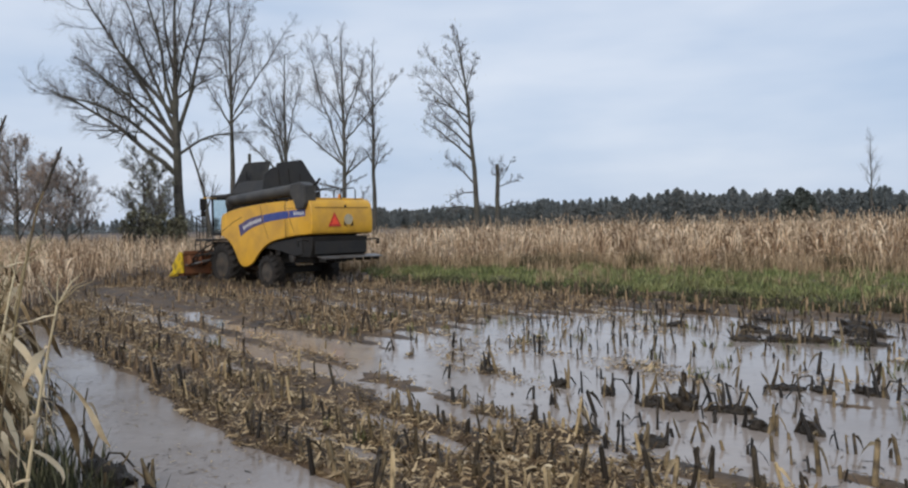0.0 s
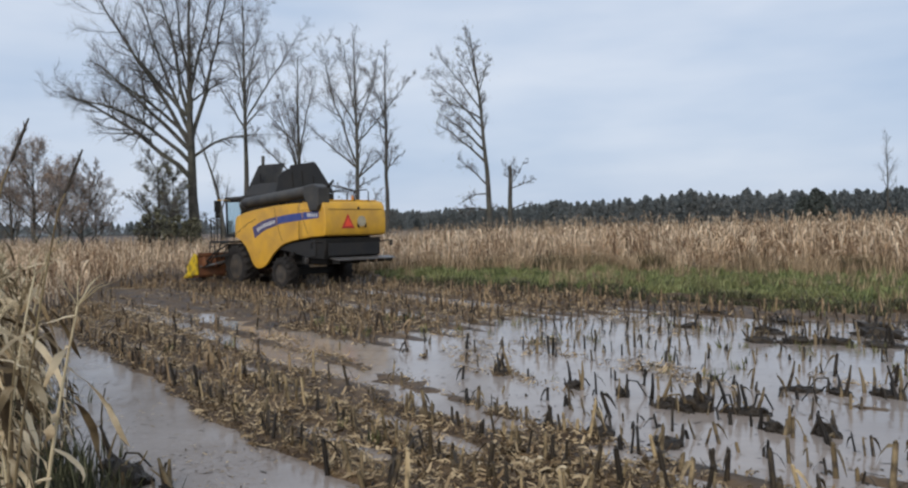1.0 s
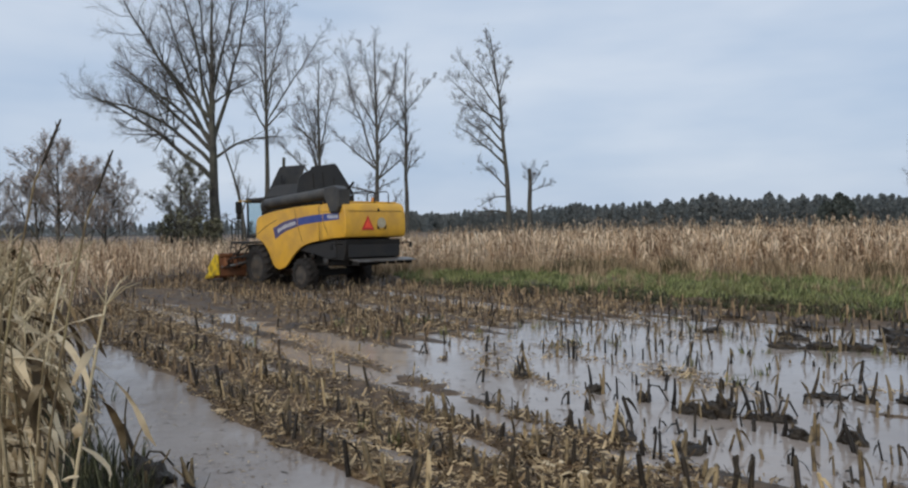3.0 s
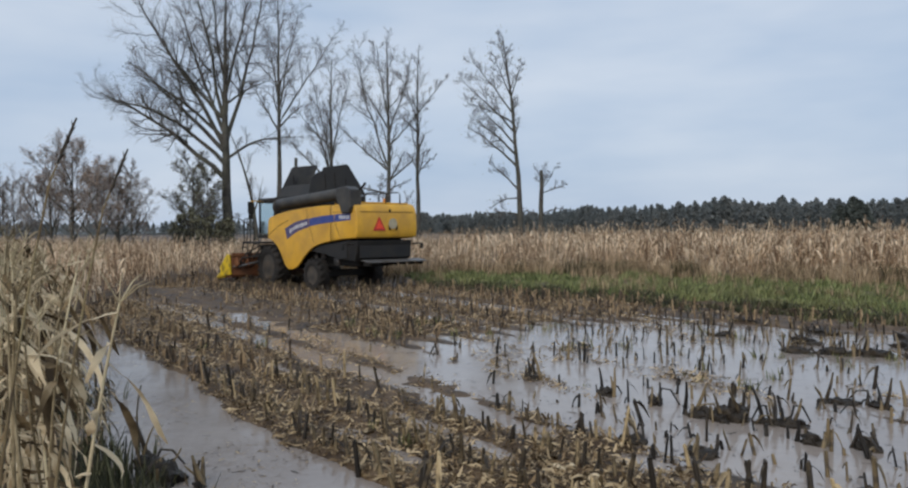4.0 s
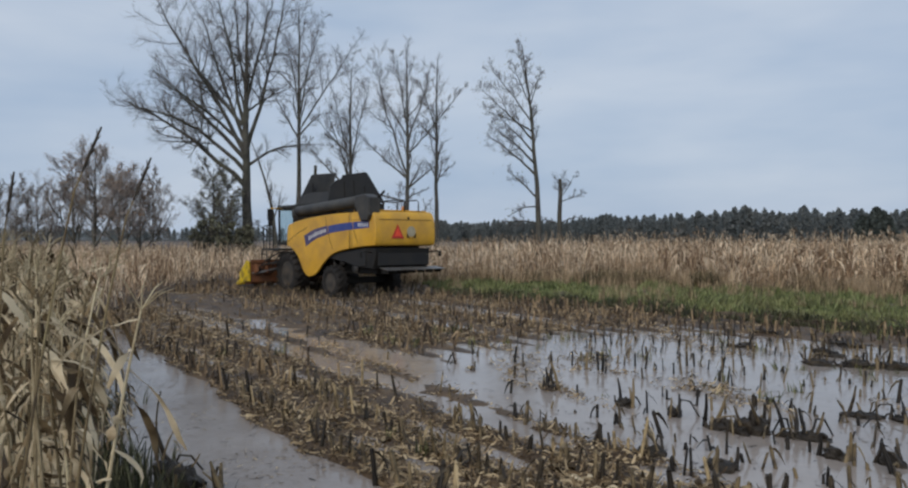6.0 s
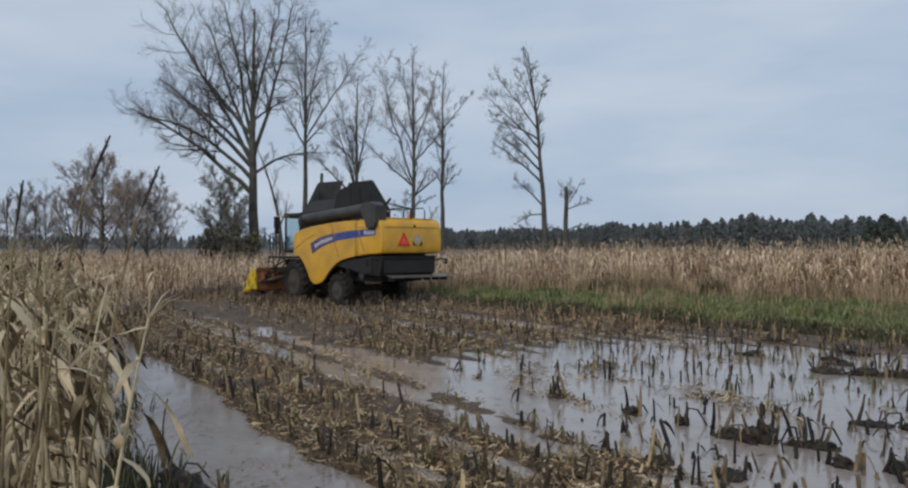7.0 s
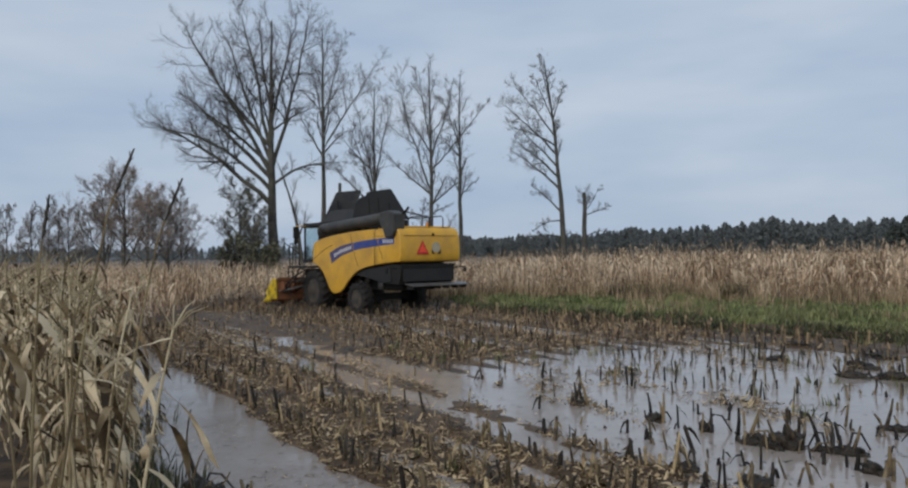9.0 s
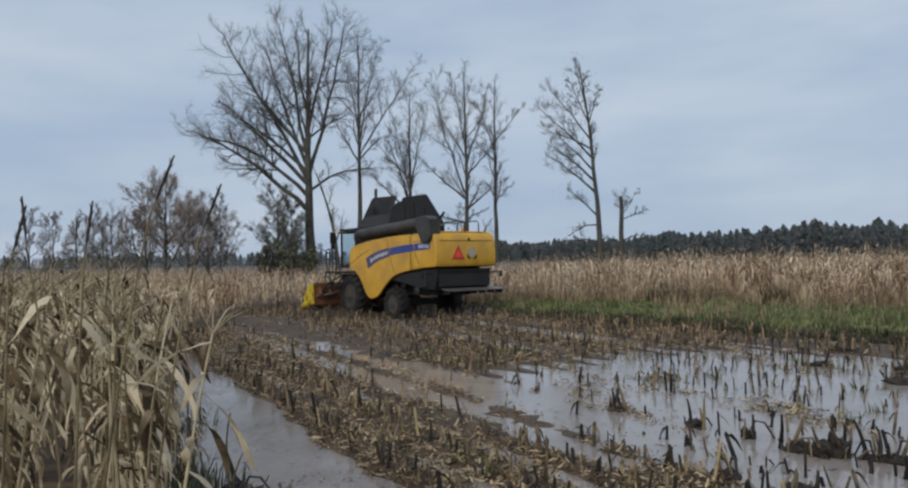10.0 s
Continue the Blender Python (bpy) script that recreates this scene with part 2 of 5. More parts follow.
# ---- plan: s runs along the maize rows, n across them ----
ROW_TURN = radians(33)
U = np.array([-math.sin(ROW_TURN), math.cos(ROW_TURN)])
N = np.array([math.cos(ROW_TURN), math.sin(ROW_TURN)])
ROW = 0.75
CORN_EDGE = [(-8.7, 17.4), (-9.9, 21.9), (-11.0, 27.3), (-11.2, 33.0), (-9.2, 37.6), (-2.2, 36.6), (3.0, 34.6), (8.0, 32.2), (12.0, 29.2), (16.4, 25.8), (40.0, 10.0)]
VERGE_EDGE = [(-2.6, 37.0), (-0.9, 29.2), (1.9, 24.9), (5.0, 21.9), (7.1, 18.9), (9.4, 16.3), (16.0, 9.0), (30.0, 0.0)]
CORN_AREA = CORN_EDGE + [(130.0, 10.0), (130.0, 125.0), (-130.0, 125.0), (-130.0, 17.4)]
VERGE_AREA = VERGE_EDGE + [(40.0, 0.0)] + CORN_EDGE[:3:-1]


def sn(x, y):
    return x * U[0] + y * U[1], x * N[0] + y * N[1]


def xy(s, n):
    return s * U[0] + n * N[0], s * U[1] + n * N[1]


def soft(v, lo, hi):
    t = np.clip((v - lo) / (hi - lo), 0, 1)
    return t * t * (3 - 2 * t)


def waves(x, y, seed, size, octaves=4):
    """Smooth random relief of about -1 to 1, by value noise."""
    out, amp = np.zeros(np.shape(x)), 1.0
    for o in range(octaves):
        g = np.random.default_rng(seed + o).uniform(-1, 1, (256, 256))
        u, v = np.asarray(x) / size + 1000.3, np.asarray(y) / size + 1000.7
        i, j = np.floor(u).astype(int), np.floor(v).astype(int)
        a, b = u - i, v - j
        a, b = a * a * (3 - 2 * a), b * b * (3 - 2 * b)
        out += amp * ((g[i % 256, j % 256] * (1 - a) + g[(i + 1) % 256, j % 256] * a) * (1 - b)
                      + (g[i % 256, (j + 1) % 256] * (1 - a) + g[(i + 1) % 256, (j + 1) % 256] * a) * b)
        amp, size = amp * 0.5, size * 0.5
    return out / 1.6


def verge_distance(x, y):
    """How far points lie from the verge's foot."""
    d = np.full(np.shape(x), 1e9)
    for (x0, y0), (x1, y1) in zip(VERGE_EDGE, VERGE_EDGE[1:]):
        t = np.clip(((x - x0) * (x1 - x0) + (y - y0) * (y1 - y0)) / ((x1 - x0) ** 2 + (y1 - y0) ** 2), 0, 1)
        d = np.minimum(d, np.hypot(x - x0 - t * (x1 - x0), y - y0 - t * (y1 - y0)))
    return d


def ground_height(x, y):
    """The field's relief: water stands wherever it lies below 0."""
    s, n = sn(x, y)
    wob = 0.25 * waves(x, y, 5, 2.5) + 0.1 * waves(x, y, 6, 0.45, 3)
    h = 0.035 + 0.022 * waves(x, y, 11, 0.5) + 0.03 * waves(x, y, 21, 2.2)
    h += 0.02 * np.cos((n + 0.1 * wob) / ROW * 2 * np.pi)
    # the flooded wheel track beside the standing maize
    far = soft(s, 7, 17)
    h -= 0.17 * soft(n + wob, 1.15 + 0.9 * far, 1.5 + 0.9 * far) * (1 - soft(n + wob, 2.45 - 0.1 * far, 2.85 - 0.1 * far)) * (1 - soft(s, 16, 19))
    # the churned lanes in the middle
    lane = soft(n + wob, 4.3, 4.7) * (1 - soft(n + wob, 6.1, 6.5)) * soft(s, 5.5, 8)
    h -= 0.085 * lane * (1 - soft(s, 19, 24)) * (0.62 + 0.35 * np.cos((n + 0.6 * wob - 4.9) * 2 * np.pi / 0.95) + 0.75 * waves(x, y, 35, 0.55, 3) + 0.5 * waves(s * 0.4, n, 37, 0.8))
    churn = soft(n, 5.3, 5.9) * (1 - soft(n, 7.4, 8.0)) * soft(s, 14.5, 17) * (1 - soft(s, 26, 30))
    h += churn * (0.07 * waves(x, y, 39, 0.6, 3) + 0.03)
    # the large pool
    near = 0.55 * (1 - soft(s, 5.5, 8.5))
    pool = soft(n + 2 * wob, 5.2 - near, 6.4 - near) * (1 - soft(s + 2.5 * wob, 11.0, 15.0)) * (1 - soft(n, 15.5, 18)) * soft(s + 0.8 * wob - 0.35 * np.maximum(n - 8, 0), 0.5, 2.0)
    pool = pool * soft(verge_distance(x, y) + 3 * wob, 0.9, 3.2)
    h -= 0.085 * pool * (1 - 0.25 * soft(s, 8, 12))
    # ruts behind the machine
    rut = np.exp(-((n - 9.5) / 0.35) ** 2) + np.exp(-((n - 12.0) / 0.35) ** 2)
    h -= 0.09 * rut * soft(s, 13, 16) * (1 - soft(s, 40, 60))
    # broken clods and drowned ridges in the pool
    h += 0.13 * pool * np.maximum(0, waves(s * 0.45, n * 1.3, 91, 0.7) - 0.36)
    # the soft ground into which the machine has sunk
    h -= 0.2 * np.exp(-((x + 4.5) / 3.2) ** 2 - ((y - 30.6) / 4.2) ** 2)
    # raised verge
    verge = inside(x, y, VERGE_AREA) | inside(x, y, CORN_AREA)
    away = np.hypot(x, y)
    h += np.where(verge, 0.1 + 0.05 * waves(x, y, 31, 1.0), 0.0)
    h = np.where(away > 60, 0.05, h)
    return h


def axis(lo, hi, step, limit, growth):
    a = list(np.arange(lo, hi + step / 2, step))
    d = step
    while a[-1] < limit:
        d *= growth
        a.append(a[-1] + d)
    d, b = step, [a[0]]
    while b[-1] > -limit:
        d *= growth
        b.append(b[-1] - d)
    return np.array(b[:0:-1] + a)


gx, gy = axis(-9.0, 11.0, 0.075, 3000, 1.07), axis(4.0, 16.0, 0.075, 3000, 1.055)
GX, GY = np.meshgrid(gx, gy, indexing="ij")
gv = np.stack([GX, GY, ground_height(GX, GY)], -1).reshape(-1, 3)
gi, gj = np.meshgrid(np.arange(len(gx) - 1), np.arange(len(gy) - 1), indexing="ij")
gq = np.stack([gi * len(gy) + gj, (gi + 1) * len(gy) + gj, (gi + 1) * len(gy) + gj + 1, gi * len(gy) + gj + 1], -1).reshape(-1, 4)
ground_mesh = mesh_from("ground", gv, gq, MUD)
ground_mesh.polygons.foreach_set("use_smooth", np.ones(len(gq), bool))
ground = tagged(new("ground", ground_mesh), "dark wet churned mud of a harvested maize field", "ground", kind="structure")
bm = bmesh.new()
bmesh.ops.create_grid(bm, x_segments=24, y_segments=24, size=15)
for v in bm.verts:
    v.co.x, v.co.y = v.co.x + 3, 0.97 * v.co.y + 10.9
water = tagged(part("water", bm, WATER), "muddy grey-brown standing water in the field's hollows", "water", kind="structure")


# ---- maize: plants, stubs and litter ----
def corn_template(rng, height=2.1, leaves=9, ragged=1.0, sides=4, steps=4, broad=1.0):
    s = Soup()
    lean = rng.normal(0, 0.05 * ragged, 2)
    z = np.linspace(0, height, 5)
    p = np.stack([lean[0] * z + 0.03 * np.sin(z * 2), lean[1] * z, z], 1)
    s.tube(p, np.linspace(0.014, 0.006, 5), sides)
    for k in range(leaves):
        h = height * (0.15 + 0.75 * (k + rng.random()) / leaves)
        a = rng.uniform(0, 2 * np.pi)
        length = rng.uniform(0.4, 0.8)
        t = np.linspace(0, 1, steps + 1)
        rise, droop = rng.uniform(-0.1, 0.5), rng.uniform(0.5, 1.3) * ragged
        out = length * (0.75 * t - 0.35 * t ** 2 * droop)
        q = np.stack([np.cos(a) * out + lean[0] * h, np.sin(a) * out + lean[1] * h, h + length * (rise * t - droop * t ** 2)], 1)
        q[:, :2] += rng.normal(0, 0.02, (steps + 1, 2)) * t[:, None]
        twist = a + np.pi / 2 + rng.normal(0, 1.2) * t
        across = np.stack([np.cos(twist), np.sin(twist), rng.normal(0, 0.5) * t], 1)
        w = rng.uniform(0.035, 0.07) * np.array([0.5, 1, 0.9, 0.6, 0.06])[:steps + 1] if steps == 4 else rng.uniform(0.035, 0.07) * np.linspace(1, 0.1, steps + 1)
        s.strip(q, w * broad, across)
    for k in range(4):
        a, b = rng.uniform(0, 2 * np.pi), rng.uniform(0.03, 0.12)
        top = p[-1]
        q = np.stack([top, top + [b * np.cos(a) * 0.5, b * np.sin(a) * 0.5, 0.1], top + [b * np.cos(a), b * np.sin(a), 0.17]])
        s.strip(q, [0.012, 0.014, 0.004], np.tile([-np.sin(a), np.cos(a), 0], (3, 1)))
    return s.arrays()


def stub_template(rng, height=0.26):
    s = Soup()
    lean = rng.normal(0, 0.09, 2)
    z = np.linspace(-0.06, height, 4)
    r = rng.uniform(0.011, 0.021)
    p = np.stack([lean[0] * z, lean[1] * z, z], 1)
    s.tube(p, [r * 1.5, r * 1.1, r, r * 0.9], 5)
    s.tube([p[-1], p[-1] + [r * 0.6, 0, rng.uniform(0.0, 0.04)]], [r * 0.9, r * 0.2], 5)
    for k in range(rng.integers(1, 4)):
        a, length = rng.uniform(0, 2 * np.pi), rng.uniform(0.08, 0.24)
        h = rng.uniform(0.05, height)
        t = np.linspace(0, 1, 4)
        q = np.stack([np.cos(a) * length * t * 0.7 + lean[0] * h, np.sin(a) * length * t * 0.7 + lean[1] * h, np.maximum(h + 0.06 * t - length * 1.1 * t ** 2, 0.01)], 1)
        s.strip(q, rng.uniform(0.016, 0.04) * np.array([0.7, 1, 0.8, 0.2]), np.tile([-np.sin(a), np.cos(a), rng.normal(0, 0.4)], (4, 1)))
    return s.arrays()


def litter_template(rng):
    s = Soup()
    length, t = rng.choice([rng.uniform(0.04, 0.12), rng.uniform(0.1, 0.24)]), np.linspace(-0.5, 0.5, 5)
    bend = rng.normal(0, 0.15)
    z = 0.012 + 0.05 * rng.random() + np.abs(rng.normal(0, rng.choice([0.01, 0.03, 0.08]))) * (t + 0.5) + 0.012 * np.sin(t * 6 + rng.random() * 6)
    q = np.stack([length * t, bend * length * t ** 2, np.maximum(z, 0.006)], 1)
    roll = rng.uniform(-0.9, 0.9)
    across = np.stack([np.zeros(5), np.cos(roll + t), np.sin(roll + t)], 1)
    s.strip(q, rng.uniform(0.012, 0.042) * np.array([0.4, 1, 0.9, 1, 0.2]), across)
    return s.arrays()


def clump(rng, blades, height, spread, width):
    s = Soup()
    for k in range(blades):
        a, r = rng.uniform(0, 2 * np.pi), spread * math.sqrt(rng.random())
        b, h = rng.uniform(0, 2 * np.pi), height * rng.uniform(0.5, 1.1)
        t = np.linspace(0, 1, 3)
        lean = rng.uniform(0.1, 0.6) * h
        q = np.stack([r * np.cos(a) + lean * np.cos(b) * t ** 2, r * np.sin(a) + lean * np.sin(b) * t ** 2, h * t], 1)
        s.strip(q, width * np.array([1, 0.8, 0.1]), np.tile([-np.sin(b), np.cos(b), 0], (3, 1)))
    return s.arrays()


rng = np.random.default_rng(7)


def on_ground(x, y, sink=0.0):
    return np.stack([x, y, ground_height(x, y) - sink], 1)


# standing maize beyond the harvested strip, thinning out with distance
field_kinds = [corn_template(rng, rng.uniform(1.6, 2.15), 10, 1.1, 3, 3, 1.75) for _ in range(14)]
cx, cy = rng.uniform(-60, 62, 70000), rng.uniform(14, 110, 70000)
keep = inside(cx, cy, CORN_AREA) & (np.abs(cx) < 0.72 * cy + 6) & (rng.random(70000) < np.clip(1.9 - cy / 28, 0.10, 1))
cx, cy = cx[keep], cy[keep]
ROW_N = sn(cx, cy)[1]
shift = np.round(ROW_N / ROW) * ROW + rng.normal(0, 0.13, len(cx)) - ROW_N
cx, cy = cx + shift * N[0], cy + shift * N[1]
size = (rng.uniform(0.8, 1.05, len(cx)) + 0.05 * waves(cx, cy, 43, 2.0)) * (1 - 0.25 * soft(-cx, -6, 9))
maize = new("maize_field", scatter("maize_field", field_kinds, on_ground(cx, cy), rng.uniform(0, 6.28, len(cx)), size, FIELD_CORN, rng, 0.17))
tagged(maize, "dense stand of ripe straw-coloured maize behind the verge", "maize", kind="stuff")

# grass and dry weeds on the verge
grass_kinds = [clump(rng, 12, rng.uniform(0.08, 0.24), 0.15, 0.022) for _ in range(10)]
vx, vy = rng.uniform(-8, 32, 60000), rng.uniform(3, 40, 60000)
keep = inside(vx, vy, VERGE_AREA) & (np.abs(vx) < 0.75 * vy)
vx, vy = vx[keep], vy[keep]
verge = new("verge_grass", scatter("verge_grass", grass_kinds, on_ground(vx, vy), rng.uniform(0, 6.28, len(vx)), rng.uniform(0.4, 1.2, len(vx)) * np.clip(1 + 0.9 * waves(vx, vy, 41, 1.2), 0.2, 2), GRASS, rng, 0.25))
tagged(verge, "rough green grass verge between stubble and maize", "grass", kind="stuff")
weed_kinds = [clump(rng, 16, rng.uniform(0.6, 1.0), 0.22, 0.022) for _ in range(6)]
ex, ey = [], []
for (x0, y0), (x1, y1) in zip(CORN_EDGE[4:-1], CORN_EDGE[5:]):
    m = int(46 * math.hypot(x1 - x0, y1 - y0))
    t = rng.random(m)
    ex.append(x0 + (x1 - x0) * t + rng.normal(0, 0.5, m))
    ey.append(y0 + (y1 - y0) * t - np.abs(rng.normal(0, 1.5, m)))
ex, ey = np.concatenate(ex), np.concatenate(ey)
keep = waves(ex, ey, 51, 2.2) > -0.35
ex, ey = ex[keep], ey[keep]
wx, wy = rng.uniform(-2, 30, 5000), rng.uniform(4, 38, 5000)
keep = inside(wx, wy, VERGE_AREA) & (waves(wx, wy, 55, 2.2) > 0.12) & (np.abs(wx) < 0.75 * wy)
small = rng.uniform(0.25, 0.6, keep.sum())
reach = np.concatenate([rng.uniform(0.35, 1.0, len(ex)), small])
ex, ey = np.concatenate([ex, wx[keep]]), np.concatenate([ey, wy[keep]])
weeds = new("dry_weeds", scatter("dry_weeds", weed_kinds, on_ground(ex, ey), rng.uniform(0, 6.28, len(ex)), reach, WEED, rng, 0.05))
tagged(weeds, "straw-coloured withered weeds along the foot of the maize", "weeds", kind="stuff")
# darker leafy patches among them
dx_, dy_ = [], []
for (x0, y0), (x1, y1) in zip(CORN_EDGE[5:-1], CORN_EDGE[6:]):
    m = int(70 * math.hypot(x1 - x0, y1 - y0))
    t = rng.random(m)
    dx_.append(x0 + (x1 - x0) * t + rng.normal(0, 0.3, m))
    dy_.append(y0 + (y1 - y0) * t - np.abs(rng.normal(0, 0.8, m)))
dx_, dy_ = np.concatenate(dx_), np.concatenate(dy_)
thick = waves(dx_, dy_, 53, 1.6)
keep = (thick > 0.14) & (dx_ > 2.5)
dx_, dy_, thick = dx_[keep], dy_[keep], thick[keep]
docks = new("leafy_weeds", scatter("leafy_weeds", [clump(rng, 18, rng.uniform(0.5, 0.9), 0.3, 0.04) for _ in range(5)], on_ground(dx_, dy_), rng.uniform(0, 6.28, len(dx_)), (0.5 + 1.2 * thick) * rng.uniform(0.7, 1.2, len(dx_)), material("withering_weeds", [(0.03, 0.03, 0.014), (0.075, 0.066, 0.03), (0.14, 0.115, 0.055)], 0.8, scale=2, per_island=0.35), rng, 0.15))
tagged(docks, "dark withering leafy weeds in patches before the maize", "weeds", kind="stuff")
# the dark trodden foot of the verge
bank_kinds = [clump(rng, 14, rng.uniform(0.1, 0.24), 0.2, 0.026) for _ in range(6)]
bx, by = [], []
for (x0, y0), (x1, y1) in zip(VERGE_EDGE[1:-1], VERGE_EDGE[2:]):
    m = int(60 * math.hypot(x1 - x0, y1 - y0))
    t, off = rng.random(m), rng.normal(-0.1, 0.38, m)
    length = math.hypot(x1 - x0, y1 - y0)
    bx.append(x0 + (x1 - x0) * t - off * (y1 - y0) / length)
    by.append(y0 + (y1 - y0) * t + off * (x1 - x0) / length)
bx, by = np.concatenate(bx), np.concatenate(by)
keep = waves(bx, by, 57, 1.1) > -0.25
bx, by = bx[keep], by[keep]
bank = new("bank_weeds", scatter("bank_weeds", bank_kinds, on_ground(bx, by), rng.uniform(0, 6.28, len(bx)), rng.uniform(0.5, 1.3, len(bx)), DARK_WEED, rng, 0.3))
tagged(bank, "dark wet weeds along the muddy foot of the verge", "weeds", kind="stuff")

# stubs in rows, the nearest as things of their own
srows = np.arange(2.9, 22, ROW)
sx, sy = [], []
for row in srows:
    s = np.arange(1.0, 38, 0.13)
    s = s + rng.normal(0, 0.04, len(s))
    x, y = xy(s, row + rng.normal(0, 0.05, len(s)))
    lost = (waves(x, y, 61, 1.3) < -0.5) | (rng.random(len(s)) < 0.12) | ((np.abs(row - 5.3) < 0.9) & (s > 7) & (rng.random(len(s)) < 0.85)) \
        | (((np.abs(row - 9.5) < 0.5) | (np.abs(row - 12) < 0.5)) & (s > 13) & (rng.random(len(s)) < 0.8)) | ((row > 6) & (s < 12.5) & (rng.random(len(s)) < 0.42 + 0.3 * np.sin(1.3 * s + 2.1 * row)))
    lost |= (np.abs(row - 6.6) < 1.1) & (s > 15) & (s < 28) & (rng.random(len(s)) < 0.75)
    lost |= (row > 5.2) & (row < 8.6) & (s > 6) & (s < 11.5) & (rng.random(len(s)) < 0.45)
    ok = ~lost & (verge_distance(x, y) > 0.3) & ~inside(x, y, VERGE_AREA) & ~inside(x, y, CORN_AREA) & (y > 4.2) & (np.abs(x) < 0.72 * y + 1)
    sx.append(x[ok]), sy.append(y[ok])
sx, sy = np.concatenate(sx), np.concatenate(sy)
stub_kinds = [stub_template(rng, rng.uniform(0.13, 0.38)) for _ in range(14)]
order = np.argsort(np.hypot(sx, sy - 2.0))
close, rest = order[:280], order[280:]
wet = ground_height(sx, sy) < 0.006
for name, some, mat, words in (("maize_stubble", rest[~wet[rest]], STUB, "rows of cut brown maize stubs in mud"), ("drowned_stubble", rest[wet[rest]], WET_STUB, "rows of dark wet maize stubs in water")):
    stubs = new(name, scatter(name, stub_kinds, on_ground(sx[some], sy[some], 0.03), rng.uniform(0, 6.28, len(some)), rng.uniform(0.75, 1.25, len(some)) * (0.88 if mat is WET_STUB else 1.0), mat, rng, 0.06))
    tagged(stubs, words, "stubble", kind="stuff")
stub_meshes = [mesh_from("corn_stub", v, q, STUB_ONE) for v, q in stub_kinds]
wet_meshes = [mesh_from("corn_stub", v, q, WET_STUB_ONE) for v, q in stub_kinds]
for i in close:
    ob = new("corn_stub", (wet_meshes if wet[i] else stub_meshes)[rng.integers(len(stub_meshes))])
    ob.matrix_world = pose(sx[i], sy[i], float(ground_height(sx[i], sy[i])) - 0.03, rng.normal(0, 5), rng.normal(0, 5), rng.uniform(0, 360)) @ Matrix.Scale(rng.uniform(0.75, 1.25) * (0.88 if wet[i] else 1.0), 4)
    tagged(ob, "cut dark wet maize stub standing in water" if wet[i] else "cut brown maize stub with frayed top in mud", "maize stub", group="cut maize stubs")

# chopped leaves and husks lying between the rows
litter_kinds = [litter_template(rng) for _ in range(24)]
lx, ly = rng.uniform(-11, 16, 400000), 4 + 26 * rng.random(400000) ** 1.7
ls, ln = sn(lx, ly)
dense = np.clip(0.68 + 0.85 * waves(lx, ly, 71, 0.9), 0.04, 1) * (1 - 0.2 * soft(ly, 9, 15))
dense *= np.where((np.abs(ln - 6.6) < 1.1) & (ls > 15) & (ls < 28), 0.2, 1)
raft = (waves(ls * 0.4, ln, 73, 1.0) > 0.4 - 0.22 * soft(ln, 9, 12)) & (ln > 6.3) & (ls < 14)
strewn = (np.abs(ln - 5.1) < 0.8) & (ls > 7.5) & (waves(ls * 0.5, ln, 74, 0.6) > -0.15)
dense *= np.where((np.abs(ln - 5.4) < 0.9) & (ls > 7), np.where(strewn, 0.55, 0.2), 1) * np.where((ln > 5.6) & (ls < 12.5), np.where(raft, 0.6, 0.07), 1) * np.where(ln < 2.5, 0.08, 1) * np.where((np.minimum(np.abs(ln - 9.5), np.abs(ln - 12)) < 0.5) & (ls > 13), 0.2, 1)
keep = (rng.random(400000) < dense) & ~((verge_distance(lx, ly) < 0.9) & (rng.random(400000) < 0.45)) & ((ground_height(lx, ly) > -0.01) | raft | strewn) & ~inside(lx, ly, VERGE_AREA) & ~inside(lx, ly, CORN_AREA) & (np.abs(lx) < 0.7 * ly + 0.5) & (ln > 1.0)
lx, ly = lx[keep], ly[keep]
litter = new("maize_litter", scatter("maize_litter", litter_kinds, np.stack([lx, ly, np.maximum(ground_height(lx, ly), 0)], 1), rng.uniform(0, 6.28, len(lx)), rng.uniform(0.35, 0.95, len(lx)) * (0.9 + 0.15 * soft(ly, 9, 16)), LITTER, rng))
tagged(litter, "chopped straw-coloured maize leaves and husks on mud", "litter", kind="stuff")

# the uncut maize close beside the camera
near_stalk = material("near_maize_stalk", [(0.16, 0.12, 0.06), (0.34, 0.27, 0.16), (0.46, 0.39, 0.25)], 0.75, scale=8, per_object=0.25, bump=0.3)


